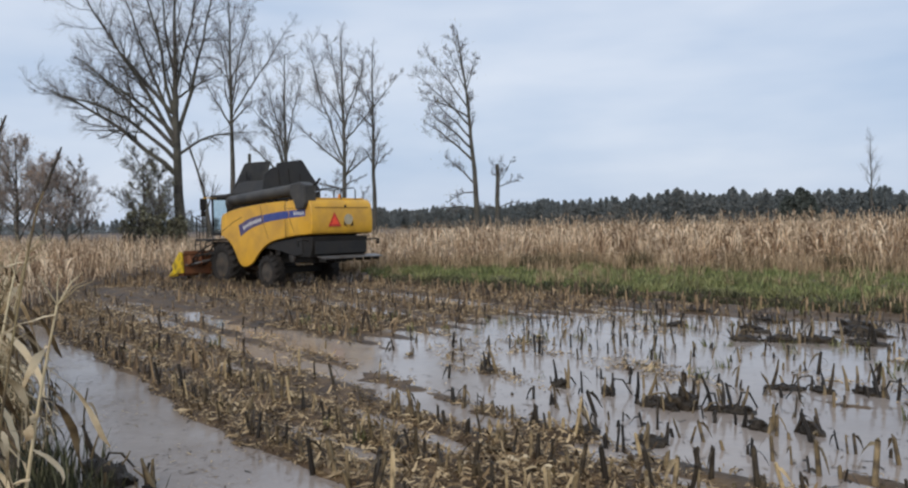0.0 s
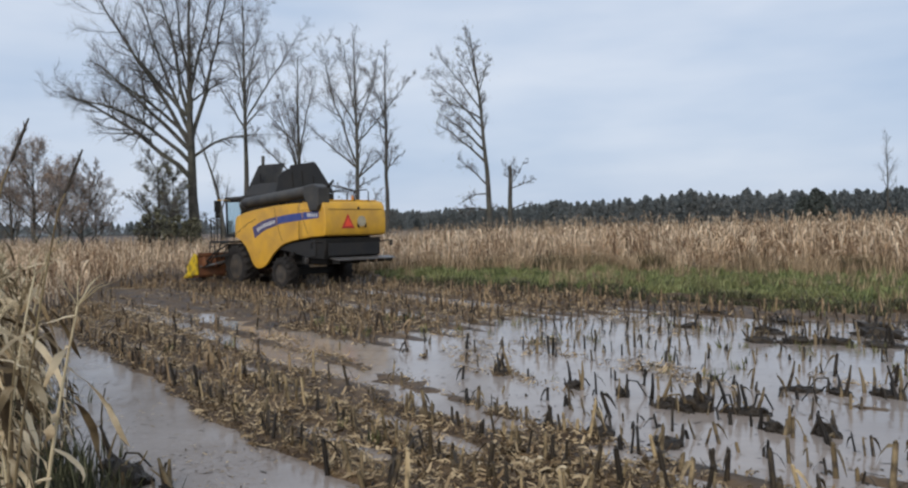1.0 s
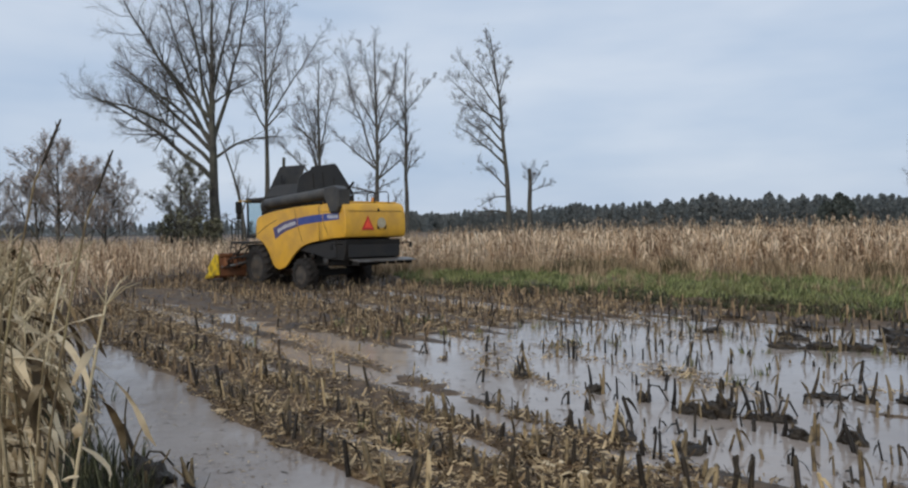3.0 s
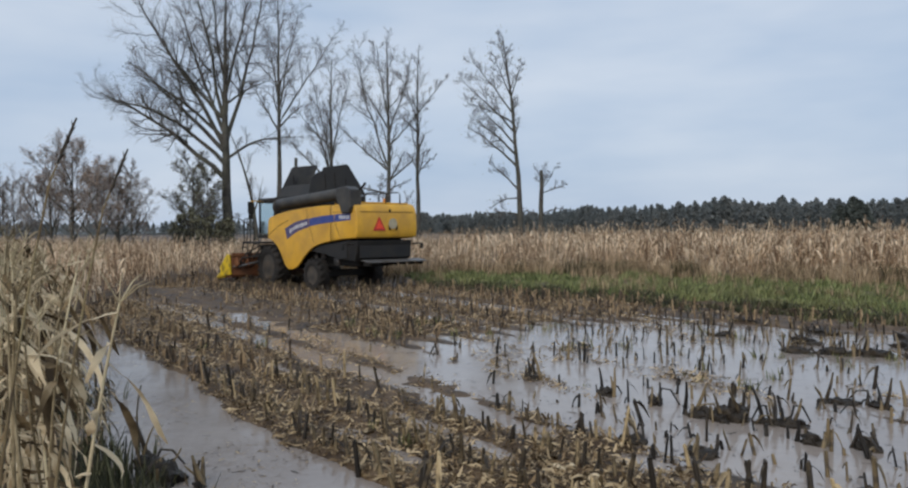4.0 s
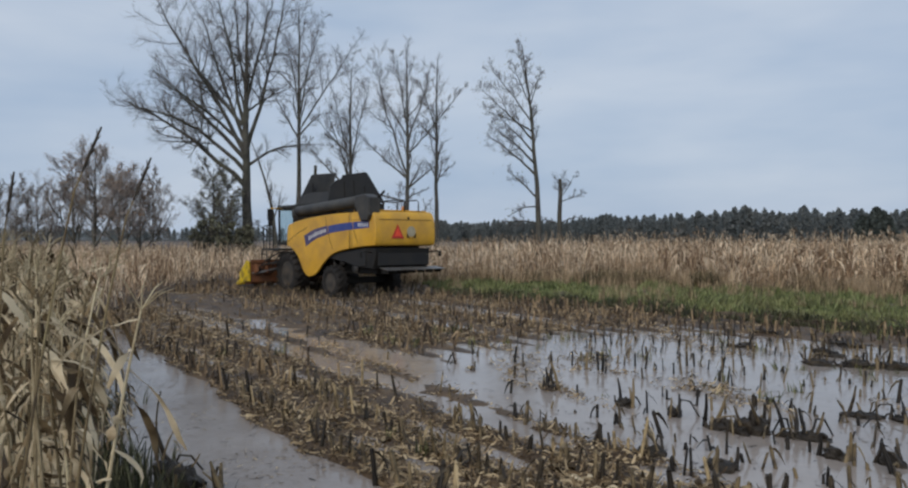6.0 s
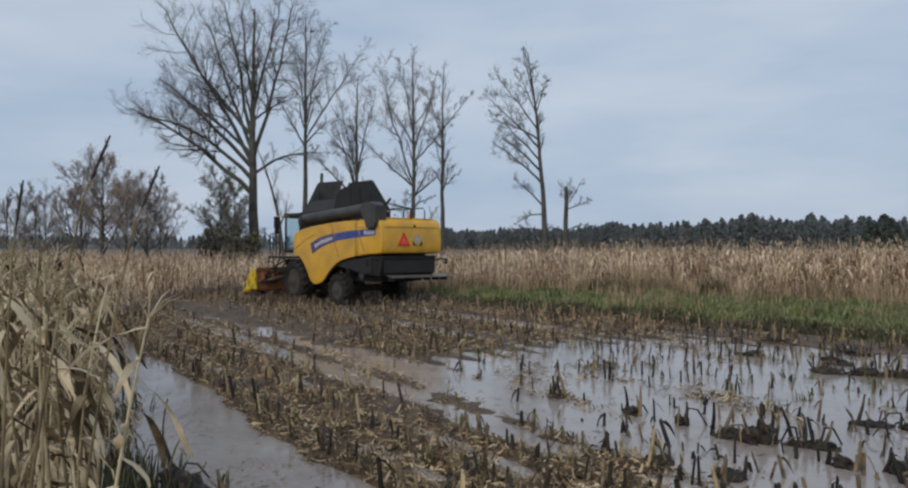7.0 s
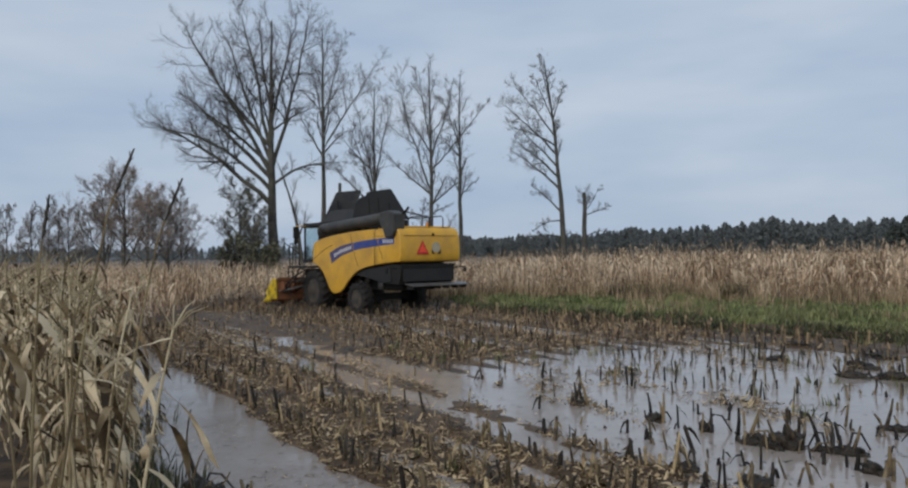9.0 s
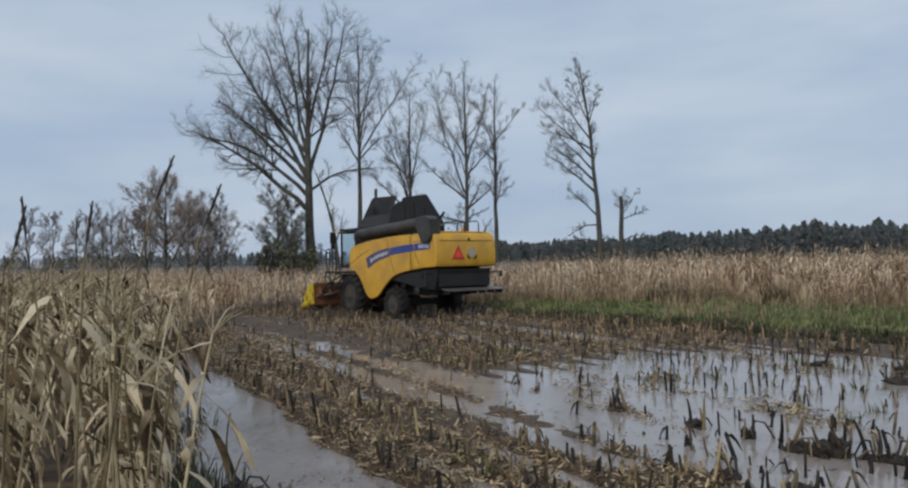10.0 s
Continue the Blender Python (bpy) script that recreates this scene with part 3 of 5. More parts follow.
def corn_plant(seed):
    """A whole dry plant: a knotted stalk and its torn leaves, which the wind has pulled to one side."""
    r = np.random.default_rng(seed)
    height = r.uniform(1.7, 2.05)
    lean = r.normal(0.03, 0.05, 2)
    stem = Soup()
    z = np.linspace(0, height, 12)
    p = np.stack([lean[0] * z + 0.015 * np.sin(z * 3), lean[1] * z, z], 1)
    stem.tube(p, np.linspace(0.013, 0.005, 12) * (1 + 0.15 * (np.arange(12) % 2)), 6)
    for k in range(5):
        a, b = r.uniform(0, 6.28), r.uniform(0.03, 0.1)
        stem.tube([p[-1], p[-1] + [b * math.cos(a) + 0.02, b * math.sin(a), 0.1], p[-1] + [1.7 * b * math.cos(a) + 0.06, 1.7 * b * math.sin(a), 0.15]], [0.003, 0.004, 0.001], 3)
    plant = new("corn_plant", mesh_from("corn_plant", *stem.arrays(), near_stalk))
    for k in range(15):
        s = Soup()
        h = height * (0.12 + 0.86 * (k + r.random()) / 15)
        a = r.normal(-0.25, 1.0)
        torn = r.random() < 0.35
        length = r.uniform(0.12, 0.3) if torn else r.uniform(0.3, 0.65)
        t = np.linspace(0, 1, 8)
        rise, droop = (r.uniform(-0.7, 0.2), r.uniform(0.1, 0.7)) if r.random() < 0.55 else (r.uniform(-0.2, 0.5), r.uniform(0.4, 1.3))
        out = length * (0.7 * t - 0.25 * t ** 2 * droop)
        q = np.stack([np.cos(a) * out, np.sin(a) * out, length * (rise * t - droop * t ** 2)], 1)
        q += np.cumsum(r.normal(0, 0.012, (8, 3)), 0) * t[:, None]
        twist = a + np.pi / 2 + r.normal(0, 1.8) * t
        across = np.stack([np.cos(twist), np.sin(twist), r.normal(0, 0.7) * t], 1)
        s.strip(q, r.uniform(0.024, 0.054) * (1.2 if k > 10 else 1.0) * np.array([0.5, 0.85, 1, 1, 0.9, 0.75, 0.5, 0.3 if torn else 0.08]) * r.uniform(0.8, 1.2, 8), across)
        leaf = new("leaf", mesh_from("leaf", *s.arrays(), NEAR_LEAF))
        leaf.parent = plant
        leaf.location = (lean[0] * h + 0.015 * math.sin(h * 3), lean[1] * h, h)
    return tagged(plant, "dry straw-coloured maize plant with torn windblown leaves", "maize plant", group="uncut maize plants")


def stand_height(x, y):
    """How high the uncut maize stands: trodden down and broken towards the wheel track."""
    side = (x + 0.1) / y
    return 1.98 - y * float(np.interp(side, [-0.56, -0.51, -0.4925, -0.421, -0.387], [0.0, 0.045, 0.1, 0.21, 0.32]))


near_plants, used = [corn_plant(500 + k) for k in range(12)], 0
for row in (-1.15, -0.4, 0.35, 1.1):
    for s in np.arange(2.5 + rng.random() * 0.1, 19, 0.135):
        x, y = xy(s + rng.normal(0, 0.04), row + rng.normal(0, 0.07))
        high = stand_height(x, y) + rng.normal(-0.04, 0.06)
        if rng.random() < 0.1 or y < 3.0 or x > -0.435 * y - 0.12 or abs(x) > 0.7 * y + 0.8 or high < 0.35:
            continue
        place = pose(x, y, float(ground_height(x, y)) - 0.03, rng.normal(0, 6), rng.normal(3, 6), rng.normal(0, 28)) @ Matrix.Scale(min(rng.uniform(0.8, 1.0), high / 1.85), 4)
        if used < 12:
            near_plants[used].matrix_world = place
        else:
            ob = copy_thing(near_plants[rng.integers(12)], Matrix.Identity(4))
            ob.matrix_basis = place
        used += 1

# bare broken stalks at the edge of the wheel track
for k, (s, n, h, tilt) in enumerate(((9.2, 1.42, 0.85, 2), (8.4, 1.38, 0.6, -14), (7.6, 1.5, 0.75, 3), (10.4, 1.6, 0.7, -4), (6.6, 1.45, 0.42, 24), (6.2, 1.75, 0.4, -38), (11.6, 1.7, 0.6, 6), (7.0, 1.32, 0.5, 30))):
    r, stem = np.random.default_rng(900 + k), Soup()
    t = np.linspace(0, 1, 7)
    stem.tube(np.stack([0.03 * np.sin(4 * t + k), 0.02 * np.cos(3 * t + k), h * t - 0.05], 1), np.linspace(0.012, 0.006, 7) * (1 + 0.2 * (np.arange(7) % 2)), 6)
    ob = new("bare_stalk", mesh_from("bare_stalk", *stem.arrays(), WET_STUB_ONE))
    x, y = xy(s, n)
    ob.matrix_world = pose(x, y, min(float(ground_height(x, y)), 0.0), r.normal(0, 4), tilt, 0)
    shred = Soup()
    a = r.uniform(0, 6.28)
    u = np.linspace(0, 1, 5)
    shred.strip(np.stack([0.16 * np.cos(a) * u, 0.16 * np.sin(a) * u, h * 0.75 + 0.05 * u - 0.22 * u ** 2], 1), np.array([0.01, 0.025, 0.02, 0.014, 0.003]), np.tile([-math.sin(a), math.cos(a), 0.3], (5, 1)))
    new("shred", mesh_from("shred", *shred.arrays(), WET_STUB_ONE)).parent = ob
    tagged(ob, "bare dark maize stalk standing at the flooded track", "maize stalk", group="bare broken stalks")

# tall maize stalks that lean out over the rest, with dark bare tassel spikes
for x, y, z, lean, bow in ((-1.215, 2.63, 2.385, 0.43, 0.05), (-1.105, 2.78, 2.295, 0.42, 0.04), (-1.54, 2.63, 2.23, 0.16, 0.02), (-1.73, 2.55, 2.21, 0.3, 0.1), (-1.88, 2.7, 2.26, -0.1, 0.05)):
    stem, spike = Soup(), Soup()
    t = np.linspace(0, 1, 9)
    side = 0.35 * lean * z
    base = Vector((x - side - lean * 0.3, y + 0.1, float(ground_height(x - side, y + 0.1)) - 0.03))
    p = np.stack([side * t ** 2 + bow * np.sin(3.1 * t), -0.1 * t, (z - 0.21 - base.z) * t], 1)
    stem.tube(np.vstack([p, p[-1] + np.array([lean, 0, 1.0]) * 0.075]), np.linspace(0.009, 0.0025, 10), 6)
    d = 0.75 * np.array([lean, 0, 1.0])
    spike.tube([p[-1] + d * 0.08, p[-1] + d * 0.13, p[-1] + d * 0.22, p[-1] + d * 0.29], [0.0025, 0.0048, 0.0052, 0.003], 6)
    for k in range(6):
        spike.tube([p[-1] + d * (0.1 + 0.03 * k), p[-1] + d * (0.12 + 0.03 * k) + [0.012 * (-1) ** k, 0.004, 0.008]], [0.004, 0.001], 3)
    ob = new("corn_stalk", mesh_from("corn_stalk", *stem.arrays(), STALK))
    ob.location = base
    new("tassel", mesh_from("tassel", *spike.arrays(), SPIKE)).parent = ob
    tagged(ob, "tall maize stalk with a dark bare tassel leaning out", "maize stalk", group="leaning maize stalks")

# clods of mud and broken stalks that stand out of the pool
def mud_clod(x, y, wide, high, seed):
    r = np.random.default_rng(seed)
    bm = bmesh.new()
    bmesh.ops.create_icosphere(bm, subdivisions=3, radius=1.0)
    for v in bm.verts:
        k = 1 + 0.6 * noise.noise(v.co * 1.5 + Vector((seed, 0, 0))) + 0.35 * noise.noise(v.co * 3.6 + Vector((seed, 0, 0))) + 0.15 * noise.noise(v.co * 9)
        v.co = Vector((v.co.x * wide * 0.95 * k, v.co.y * wide * 0.6 * k, v.co.z * high * 0.85 * k * (0.75 + 0.5 * abs(math.sin(5 * v.co.x + seed)))))
    heap = part("mud_clod", bm, DARK_MUD)
    heap.matrix_world = pose(x, y, 0.0, 0, 0, math.degrees(ROW_TURN) + 90 + r.uniform(-35, 35))
    for k in range(int(r.integers(3, 8))):
        s = Soup()
        a, h = r.uniform(0, 6.28), r.uniform(0.12, 0.4)
        o = np.array([r.uniform(-1.1, 1.1) * wide, r.uniform(-0.5, 0.5) * wide, -0.02])
        if k % 3 == 2:
            e = np.array([math.cos(a), math.sin(a), 0.0]) * r.uniform(0.15, 0.35)
            s.tube([o, o + e * 0.25 + [0, 0, h * 0.55], o + e * 0.6 + [0, 0, h * 0.5], o + e], [0.014, 0.013, 0.011, 0.009], 6)
        else:
            d = np.array([math.cos(a) * r.uniform(0.0, 0.5), math.sin(a) * r.uniform(0.0, 0.5), 1.0]) * h
            s.tube([o, o + d * 0.6, o + d + [0.02, 0, -0.3 * h * abs(d[0])]], [0.026, 0.018, 0.01], 6)
        new("broken_stalk", mesh_from("broken_stalk", *s.arrays(), WET_STUB_ONE)).parent = heap
    return tagged(heap, "dark clod of mud with broken maize stalks in water", "mud clod", group="mud clods")


for i, (x, y, wide, high) in enumerate([(2.72, 8.2, 0.16, 0.1), (3.02, 8.05, 0.2, 0.17), (2.86, 8.0, 0.13, 0.1), (2.4, 8.8, 0.13, 0.09), (3.5, 7.75, 0.16, 0.08), (3.3, 7.85, 0.12, 0.07), (3.4, 7.1, 0.13, 0.1), (3.8, 6.9, 0.12, 0.09),
                                        (1.95, 9.3, 0.15, 0.09), (1.15, 10.3, 0.14, 0.07), (4.5, 8.75, 0.2, 0.07), (4.85, 8.55, 0.18, 0.06), (5.3, 8.4, 0.2, 0.07), (6.2, 12.2, 0.3, 0.11), (6.7, 12.0, 0.3, 0.12), (5.7, 12.4, 0.25, 0.1), (7.3, 11.7, 0.3, 0.1),
                                        (2.25, 6.75, 0.17, 0.09), (-2.3, 6.25, 0.24, 0.14), (-2.55, 6.6, 0.2, 0.1), (-1.95, 6.05, 0.08, 0.05), (1.75, 7.2, 0.16, 0.08), (6.3, 13.4, 0.3, 0.1), (7.9, 12.6, 0.4, 0.13), (8.4, 13.6, 0.4, 0.12), (7.2, 14.6, 0.35, 0.1), (6.4, 16.4, 0.4, 0.11), (8.8, 11.9, 0.35, 0.12), (5.2, 14.4, 0.22, 0.08)]):
    mud_clod(x, y, wide, high, i)


# pale torn husks that lie among the stubs
def husk(x, y, size, seed):
    r = np.random.default_rng(seed)
    cob = Soup()
    cob.tube(np.array([[-0.3, 0, 0.05], [-0.1, 0, 0.1], [0.15, 0.02, 0.13], [0.35, 0.03, 0.12]]) * size, np.array([0.05, 0.1, 0.1, 0.04]) * size, 8)
    ob = new("maize_husk", mesh_from("maize_husk", *cob.arrays(), NEAR_LEAF))
    for k in range(8):
        s = Soup()
        a, rise = r.uniform(0, 6.28), r.uniform(0.2, 1.0)
        t = np.linspace(0, 1, 5)
        out = np.stack([np.cos(a) * t * (1 - 0.3 * t), np.sin(a) * t * (1 - 0.3 * t), rise * t * (1 - 0.75 * t) + 0.05], 1) * size
        twist = a + 1.57 + 0.5 * t
        s.strip(out, size * np.array([0.12, 0.4, 0.45, 0.3, 0.05]), np.stack([np.cos(twist), np.sin(twist), r.normal(0, 0.5) * t], 1))
        new("husk_leaf", mesh_from("husk_leaf", *s.arrays(), NEAR_LEAF)).parent = ob
    ob.matrix_world = pose(x, y, max(float(ground_height(x, y)), 0.0), 0, 0, r.uniform(0, 360))
    tagged(ob, "pale torn maize husk lying among the stubs", "maize husk", group="torn maize husks")


for i, (x, y, size) in enumerate([(0.82, 6.57, 0.2), (0.95, 6.3, 0.16), (-0.35, 7.2, 0.13), (0.2, 7.9, 0.12), (-1.2, 8.8, 0.13), (1.1, 6.05, 0.17), (1.9, 6.2, 0.14), (-0.8, 7.6, 0.12), (0.5, 6.1, 0.13), (-2.2, 10.4, 0.14), (0.1, 11.8, 0.14), (2.4, 13.4, 0.16)]):
    husk(x, y, size, 300 + i)

# low olive weeds between the stubs and in the shallows
ox, oy = rng.uniform(-5, 9, 900), rng.uniform(6, 17, 900)
keep = (waves(ox, oy, 83, 1.4) > 0.2) & ~inside(ox, oy, VERGE_AREA) & (sn(ox, oy)[1] > 3.2) & (rng.random(900) < 0.5)
ox, oy = ox[keep], oy[keep]
olive = new("olive_weeds", scatter("olive_weeds", [clump(rng, 12, rng.uniform(0.12, 0.22), 0.1, 0.02) for _ in range(5)], on_ground(ox, oy), rng.uniform(0, 6.28, len(ox)), rng.uniform(0.6, 1.3, len(ox)), material("olive_weed_leaf", [(0.04, 0.045, 0.016), (0.09, 0.095, 0.035), (0.17, 0.16, 0.065)], 0.7, scale=3, per_island=0.35), rng, 0.2))
tagged(olive, "low olive-green weeds among stubs and shallow water", "weeds", kind="stuff")

# bits of leaf and stalk afloat on the water
fx, fy = rng.uniform(-7, 10, 9000), 4.5 + 11 * rng.random(9000)
keep = (ground_height(fx, fy) < -0.02) & (waves(fx, fy, 75, 1.3) > -0.15) & (rng.random(9000) < 0.7)
fx, fy = fx[keep], fy[keep]
afloat = new("floating_debris", scatter("floating_debris", [(v * [1, 1, 0.12], q) for v, q in litter_kinds], np.stack([fx, fy, np.full(len(fx), 0.001)], 1), rng.uniform(0, 6.28, len(fx)), rng.uniform(0.25, 0.7, len(fx)), WET_STUB, rng))
tagged(afloat, "dark scraps of leaf and stalk floating on water", "debris", kind="stuff")

# pale chaff drifting in the wheel track
hs, hn = rng.uniform(4.5, 18, 5000), rng.uniform(1.2, 3.0, 5000)
hx, hy = xy(hs, hn)
keep = (ground_height(hx, hy) < -0.01) & (waves(hx, hy, 79, 0.7) > 0.12)
hx, hy = hx[keep], hy[keep]
chaff = new("floating_chaff", scatter("floating_chaff", [(v * [1, 1, 0.1], q) for v, q in litter_kinds], np.stack([hx, hy, np.full(len(hx), 0.001)], 1), rng.uniform(0, 6.28, len(hx)), rng.uniform(0.15, 0.5, len(hx)), LITTER, rng))
tagged(chaff, "pale maize chaff floating in the flooded wheel track", "debris", kind="stuff")

# dark low weeds at the foot of the uncut maize
weed_low = [clump(rng, 14, rng.uniform(0.18, 0.36), 0.14, 0.016) for _ in range(5)]
ks, kn = rng.uniform(4.5, 12, 260), rng.normal(1.05, 0.22, 260)
kx, ky = xy(ks, kn)
keep = (kx < -0.28 * ky - 0.3) & (waves(kx, ky, 77, 0.9) > -0.1)
kx, ky = kx[keep], ky[keep]
low = new("dark_weeds", scatter("dark_weeds", weed_low, on_ground(kx, ky), rng.uniform(0, 6.28, len(kx)), rng.uniform(0.6, 1.3, len(kx)), DARK_WEED, rng, 0.1))
tagged(low, "low dark green weeds at the water's edge", "weeds", kind="stuff")


# ---- trees ----
def limb(soup, start, way, length, radius, rng, depth, twigs, up=0.25, wander=0.12, ends=None):
    """One branch as a bent tube with forks, down to twigs."""
    n = max(3, int(4 + depth * 1.5))
    p, d = [np.array(start, float)], np.array(way, float) / np.linalg.norm(way)
    for k in range(n):
        d = d + rng.normal(0, wander, 3) + [0, 0, up / n]
        d /= np.linalg.norm(d)
        p.append(p[-1] + d * length / n)
    p = np.array(p)
    r = radius * np.linspace(1, 0.35 if depth else 0.25, n + 1)
    (soup if depth >= 2 else twigs).tube(p, np.maximum(r, 0.01), 6 if depth >= 2 else 3)
    if ends is not None and depth == 0:
        ends.append(p[-1])
    if depth == 1:
        kids = 6
        t = 0.2 + 0.78 * (np.arange(kids) + rng.random(kids)) / kids
        i = np.minimum((t * n).astype(int), n - 1)
        step = p[i + 1] - p[i]
        q = p[i] + step * (t * n - i)[:, None]
        w = step / np.linalg.norm(step, axis=1)[:, None]
        side = np.cross(w, rng.normal(0, 1, (kids, 3)))
        side /= np.linalg.norm(side, axis=1)[:, None] + 1e-6
        a = rng.uniform(0.5, 1.15, (kids, 1))
        go = (w * np.cos(a) + side * np.sin(a)) * (length * rng.uniform(0.4, 0.8, kids) * (1.1 - 0.4 * t))[:, None]
        mid = q + go * 0.5 + rng.normal(0, 0.1, (kids, 3)) * np.linalg.norm(go, axis=1)[:, None]
        end = q + go + [0, 0, 0.08] * np.linalg.norm(go, axis=1)[:, None]
        twigs.threads(np.stack([q, mid, end], 1), max(radius * 0.3, 0.007))
        if ends is not None:
            ends.extend(end)
    elif depth > 0:
        kids = int(3 + 3.2 * depth ** 0.4 + rng.integers(0, 3))
        for k in range(kids):
            t = 0.22 + 0.76 * (k + rng.random()) / kids
            i = min(int(t * n), n - 1)
            q = p[i] + (p[i + 1] - p[i]) * (t * n - i)
            w = p[i + 1] - p[i]
            w /= np.linalg.norm(w)
            side = np.cross(w, rng.normal(0, 1, 3))
            side /= np.linalg.norm(side) + 1e-6
            a = rng.uniform(0.45, 0.95)
            limb(soup, q, w * math.cos(a) + side * math.sin(a), length * rng.uniform(0.32, 0.58) * (1.1 - 0.4 * t), radius * (1 - 0.6 * t) * 0.55, rng, depth - 1, twigs, up * 1.1, wander * 1.15, ends)


def bare_tree(place, height, girth, limbs, seed, label, lean=(0, 0), clear=0.3, reach=0.22, fine=2, leaves=None, leaf_count=0, leaf_size=0.12, rise=1.6, top=1.0, main=(), category="tree", taper=0.88, twiggy=1.15, twig=TWIG):
    """A leafless tree: a tapering trunk, its limbs, and a crown of twigs. limbs: how many grow all round it; main: rows of the chief limbs,
    each the height where it leaves the trunk, its reach to the side, the height of its end, its reach in depth, and how far it arches."""
    rng = np.random.default_rng(seed)
    thing = new("bare_tree")
    x, y = place
    thing.matrix_world = pose(x, y, -0.1)
    wood, twigs, ends = Soup(), Soup(), []
    t = np.linspace(0, 1, 15)
    bend = np.cumsum(rng.normal(0, 0.002, (15, 2)), 0) * height
    trunk = np.stack([lean[0] * height * t ** 2.2 + bend[:, 0], lean[1] * height * t ** 2 + bend[:, 1], height * top * t], 1)
    rad = girth / 2 * (1 - taper * t ** 0.8) + girth * 0.22 * np.exp(-t * 30)
    wood.tube(trunk, rad, 9)

    def on_trunk(share):
        i = min(int(share * 14), 13)
        return trunk[i] + (trunk[i + 1] - trunk[i]) * (share * 14 - i), girth / 2 * (1 - 0.88 * share ** 0.8)

    for k in range(limbs):
        share = clear + (0.97 - clear) * (k + rng.random()) / limbs
        b = radians(k * 137.5 + rng.uniform(-30, 30))
        q, r_here = on_trunk(share)
        limb(wood, q, (math.cos(b), math.sin(b), rise * rng.uniform(0.6, 1.4)), reach * rng.uniform(0.7, 1.25) * height * (1.15 - 0.75 * share), max(r_here * 0.5, 0.03), rng, fine, twigs, 0.35, 0.11, ends)
    for z0, dx, z1, dy, arch in main:
        q, r_here = on_trunk(min(z0 / (height * top), 0.98))
        e = np.array([dx, dy, z1])
        c = (q + e) / 2 + [0, 0, arch]
        u = np.linspace(0, 1, 10)[:, None]
        p = (1 - u) ** 2 * q + 2 * u * (1 - u) * c + u ** 2 * e
        long = np.linalg.norm(e - q)
        p[1:] += np.cumsum(rng.normal(0, 0.0085 * long, (9, 3)), 0) - np.linspace(0, 1, 9)[:, None] * 0.004 * long
        r0 = min(r_here * 0.66, 0.018 * long + 0.035)
        wood.tube(p, r0 * np.linspace(1, 0.2, 10), 6)
        kids = int((3 + long * 1.2) * twiggy)
        for k in range(kids):
            v = 0.26 + 0.74 * (k + rng.random()) / kids
            i = min(int(v * 9), 8)
            at = p[i] + (p[i + 1] - p[i]) * (v * 9 - i)
            w = (p[i + 1] - p[i]) / np.linalg.norm(p[i + 1] - p[i])
            side = np.cross(w, rng.normal(0, 1, 3))
            side /= np.linalg.norm(side) + 1e-6
            a = rng.uniform(0.45, 1.05)
            limb(wood, at, w * math.cos(a) + side * math.sin(a), min(long * rng.uniform(0.16, 0.34) * (1.25 - 0.6 * v), 4.2), max(r0 * (1 - 0.75 * v) * 0.42, 0.012), rng, min(fine, 2), twigs, 0.45, 0.2, ends)
    me = mesh_from("trunk", *wood.arrays(), BARK)
    me.polygons.foreach_set("use_smooth", np.ones(len(me.polygons), bool))
    new("trunk", me).parent = thing
    if twigs.n:
        new("crown", mesh_from("crown", *twigs.arrays(), twig)).parent = thing
    if leaves and ends:
        e = np.array(ends)
        e = e[rng.integers(0, len(e), leaf_count)] + rng.normal(0, height * 0.02, (leaf_count, 3))
        a, b = rng.normal(0, 1, (2, leaf_count, 3))
        a *= leaf_size / np.linalg.norm(a, axis=1)[:, None]
        b *= 0.6 * leaf_size / np.linalg.norm(b, axis=1)[:, None]
        lv = np.stack([e - a, e + b, e + a, e - b], 1).reshape(-1, 3)
        new("leaves", mesh_from("leaves", lv, np.arange(4 * leaf_count).reshape(-1, 4), leaves)).parent = thing
    return tagged(thing, label, category)


def spot(bearing, distance):
    """A place by its bearing in degrees, right of straight ahead, and its distance ahead."""
    return math.tan(radians(bearing + 0.2)) * distance, distance


POPLAR = "tall leafless poplar behind the maize field"
bare_tree(spot(-16.05, 75), 25.5, 1.2, 8, 3, "huge spreading bare poplar with a long low limb", fine=2, clear=0.5, reach=0.2, rise=2.2, twiggy=1.15, main=[
    (7.2, -12.4, 15.8, 0.8, 1.6), (8.6, -9.6, 14.6, -1.8, 2.6), (9.8, -10.6, 18.9, 1.5, 1.2), (10.2, -8.8, 24.6, -1.0, 0.3), (11.4, -5.4, 24.0, 1.2, -0.2), (12.8, -2.2, 26.0, -1.6, 0.0),
    (10.6, 4.4, 26.0, 0.6, -1.0), (15.5, 3.0, 26.0, -1.2, -0.5), (14.5, 4.2, 17.0, 0.8, 0.6), (9.2, 6.4, 11.4, 0.5, 1.3), (16.5, -1.8, 26.0, 2.0, 0.2), (13.0, -7.2, 20.8, 2.2, 0.8), (11.0, -7.4, 17.0, -2.4, 1.0)])
bare_tree(spot(-14.0, 74), 11.5, 0.55, 7, 4, "thin crooked bare tree beside a huge poplar", lean=(-0.2, 0), clear=0.3, reach=0.26, main=[(2.2, -2.3, 3.6, 0, 0.6)])
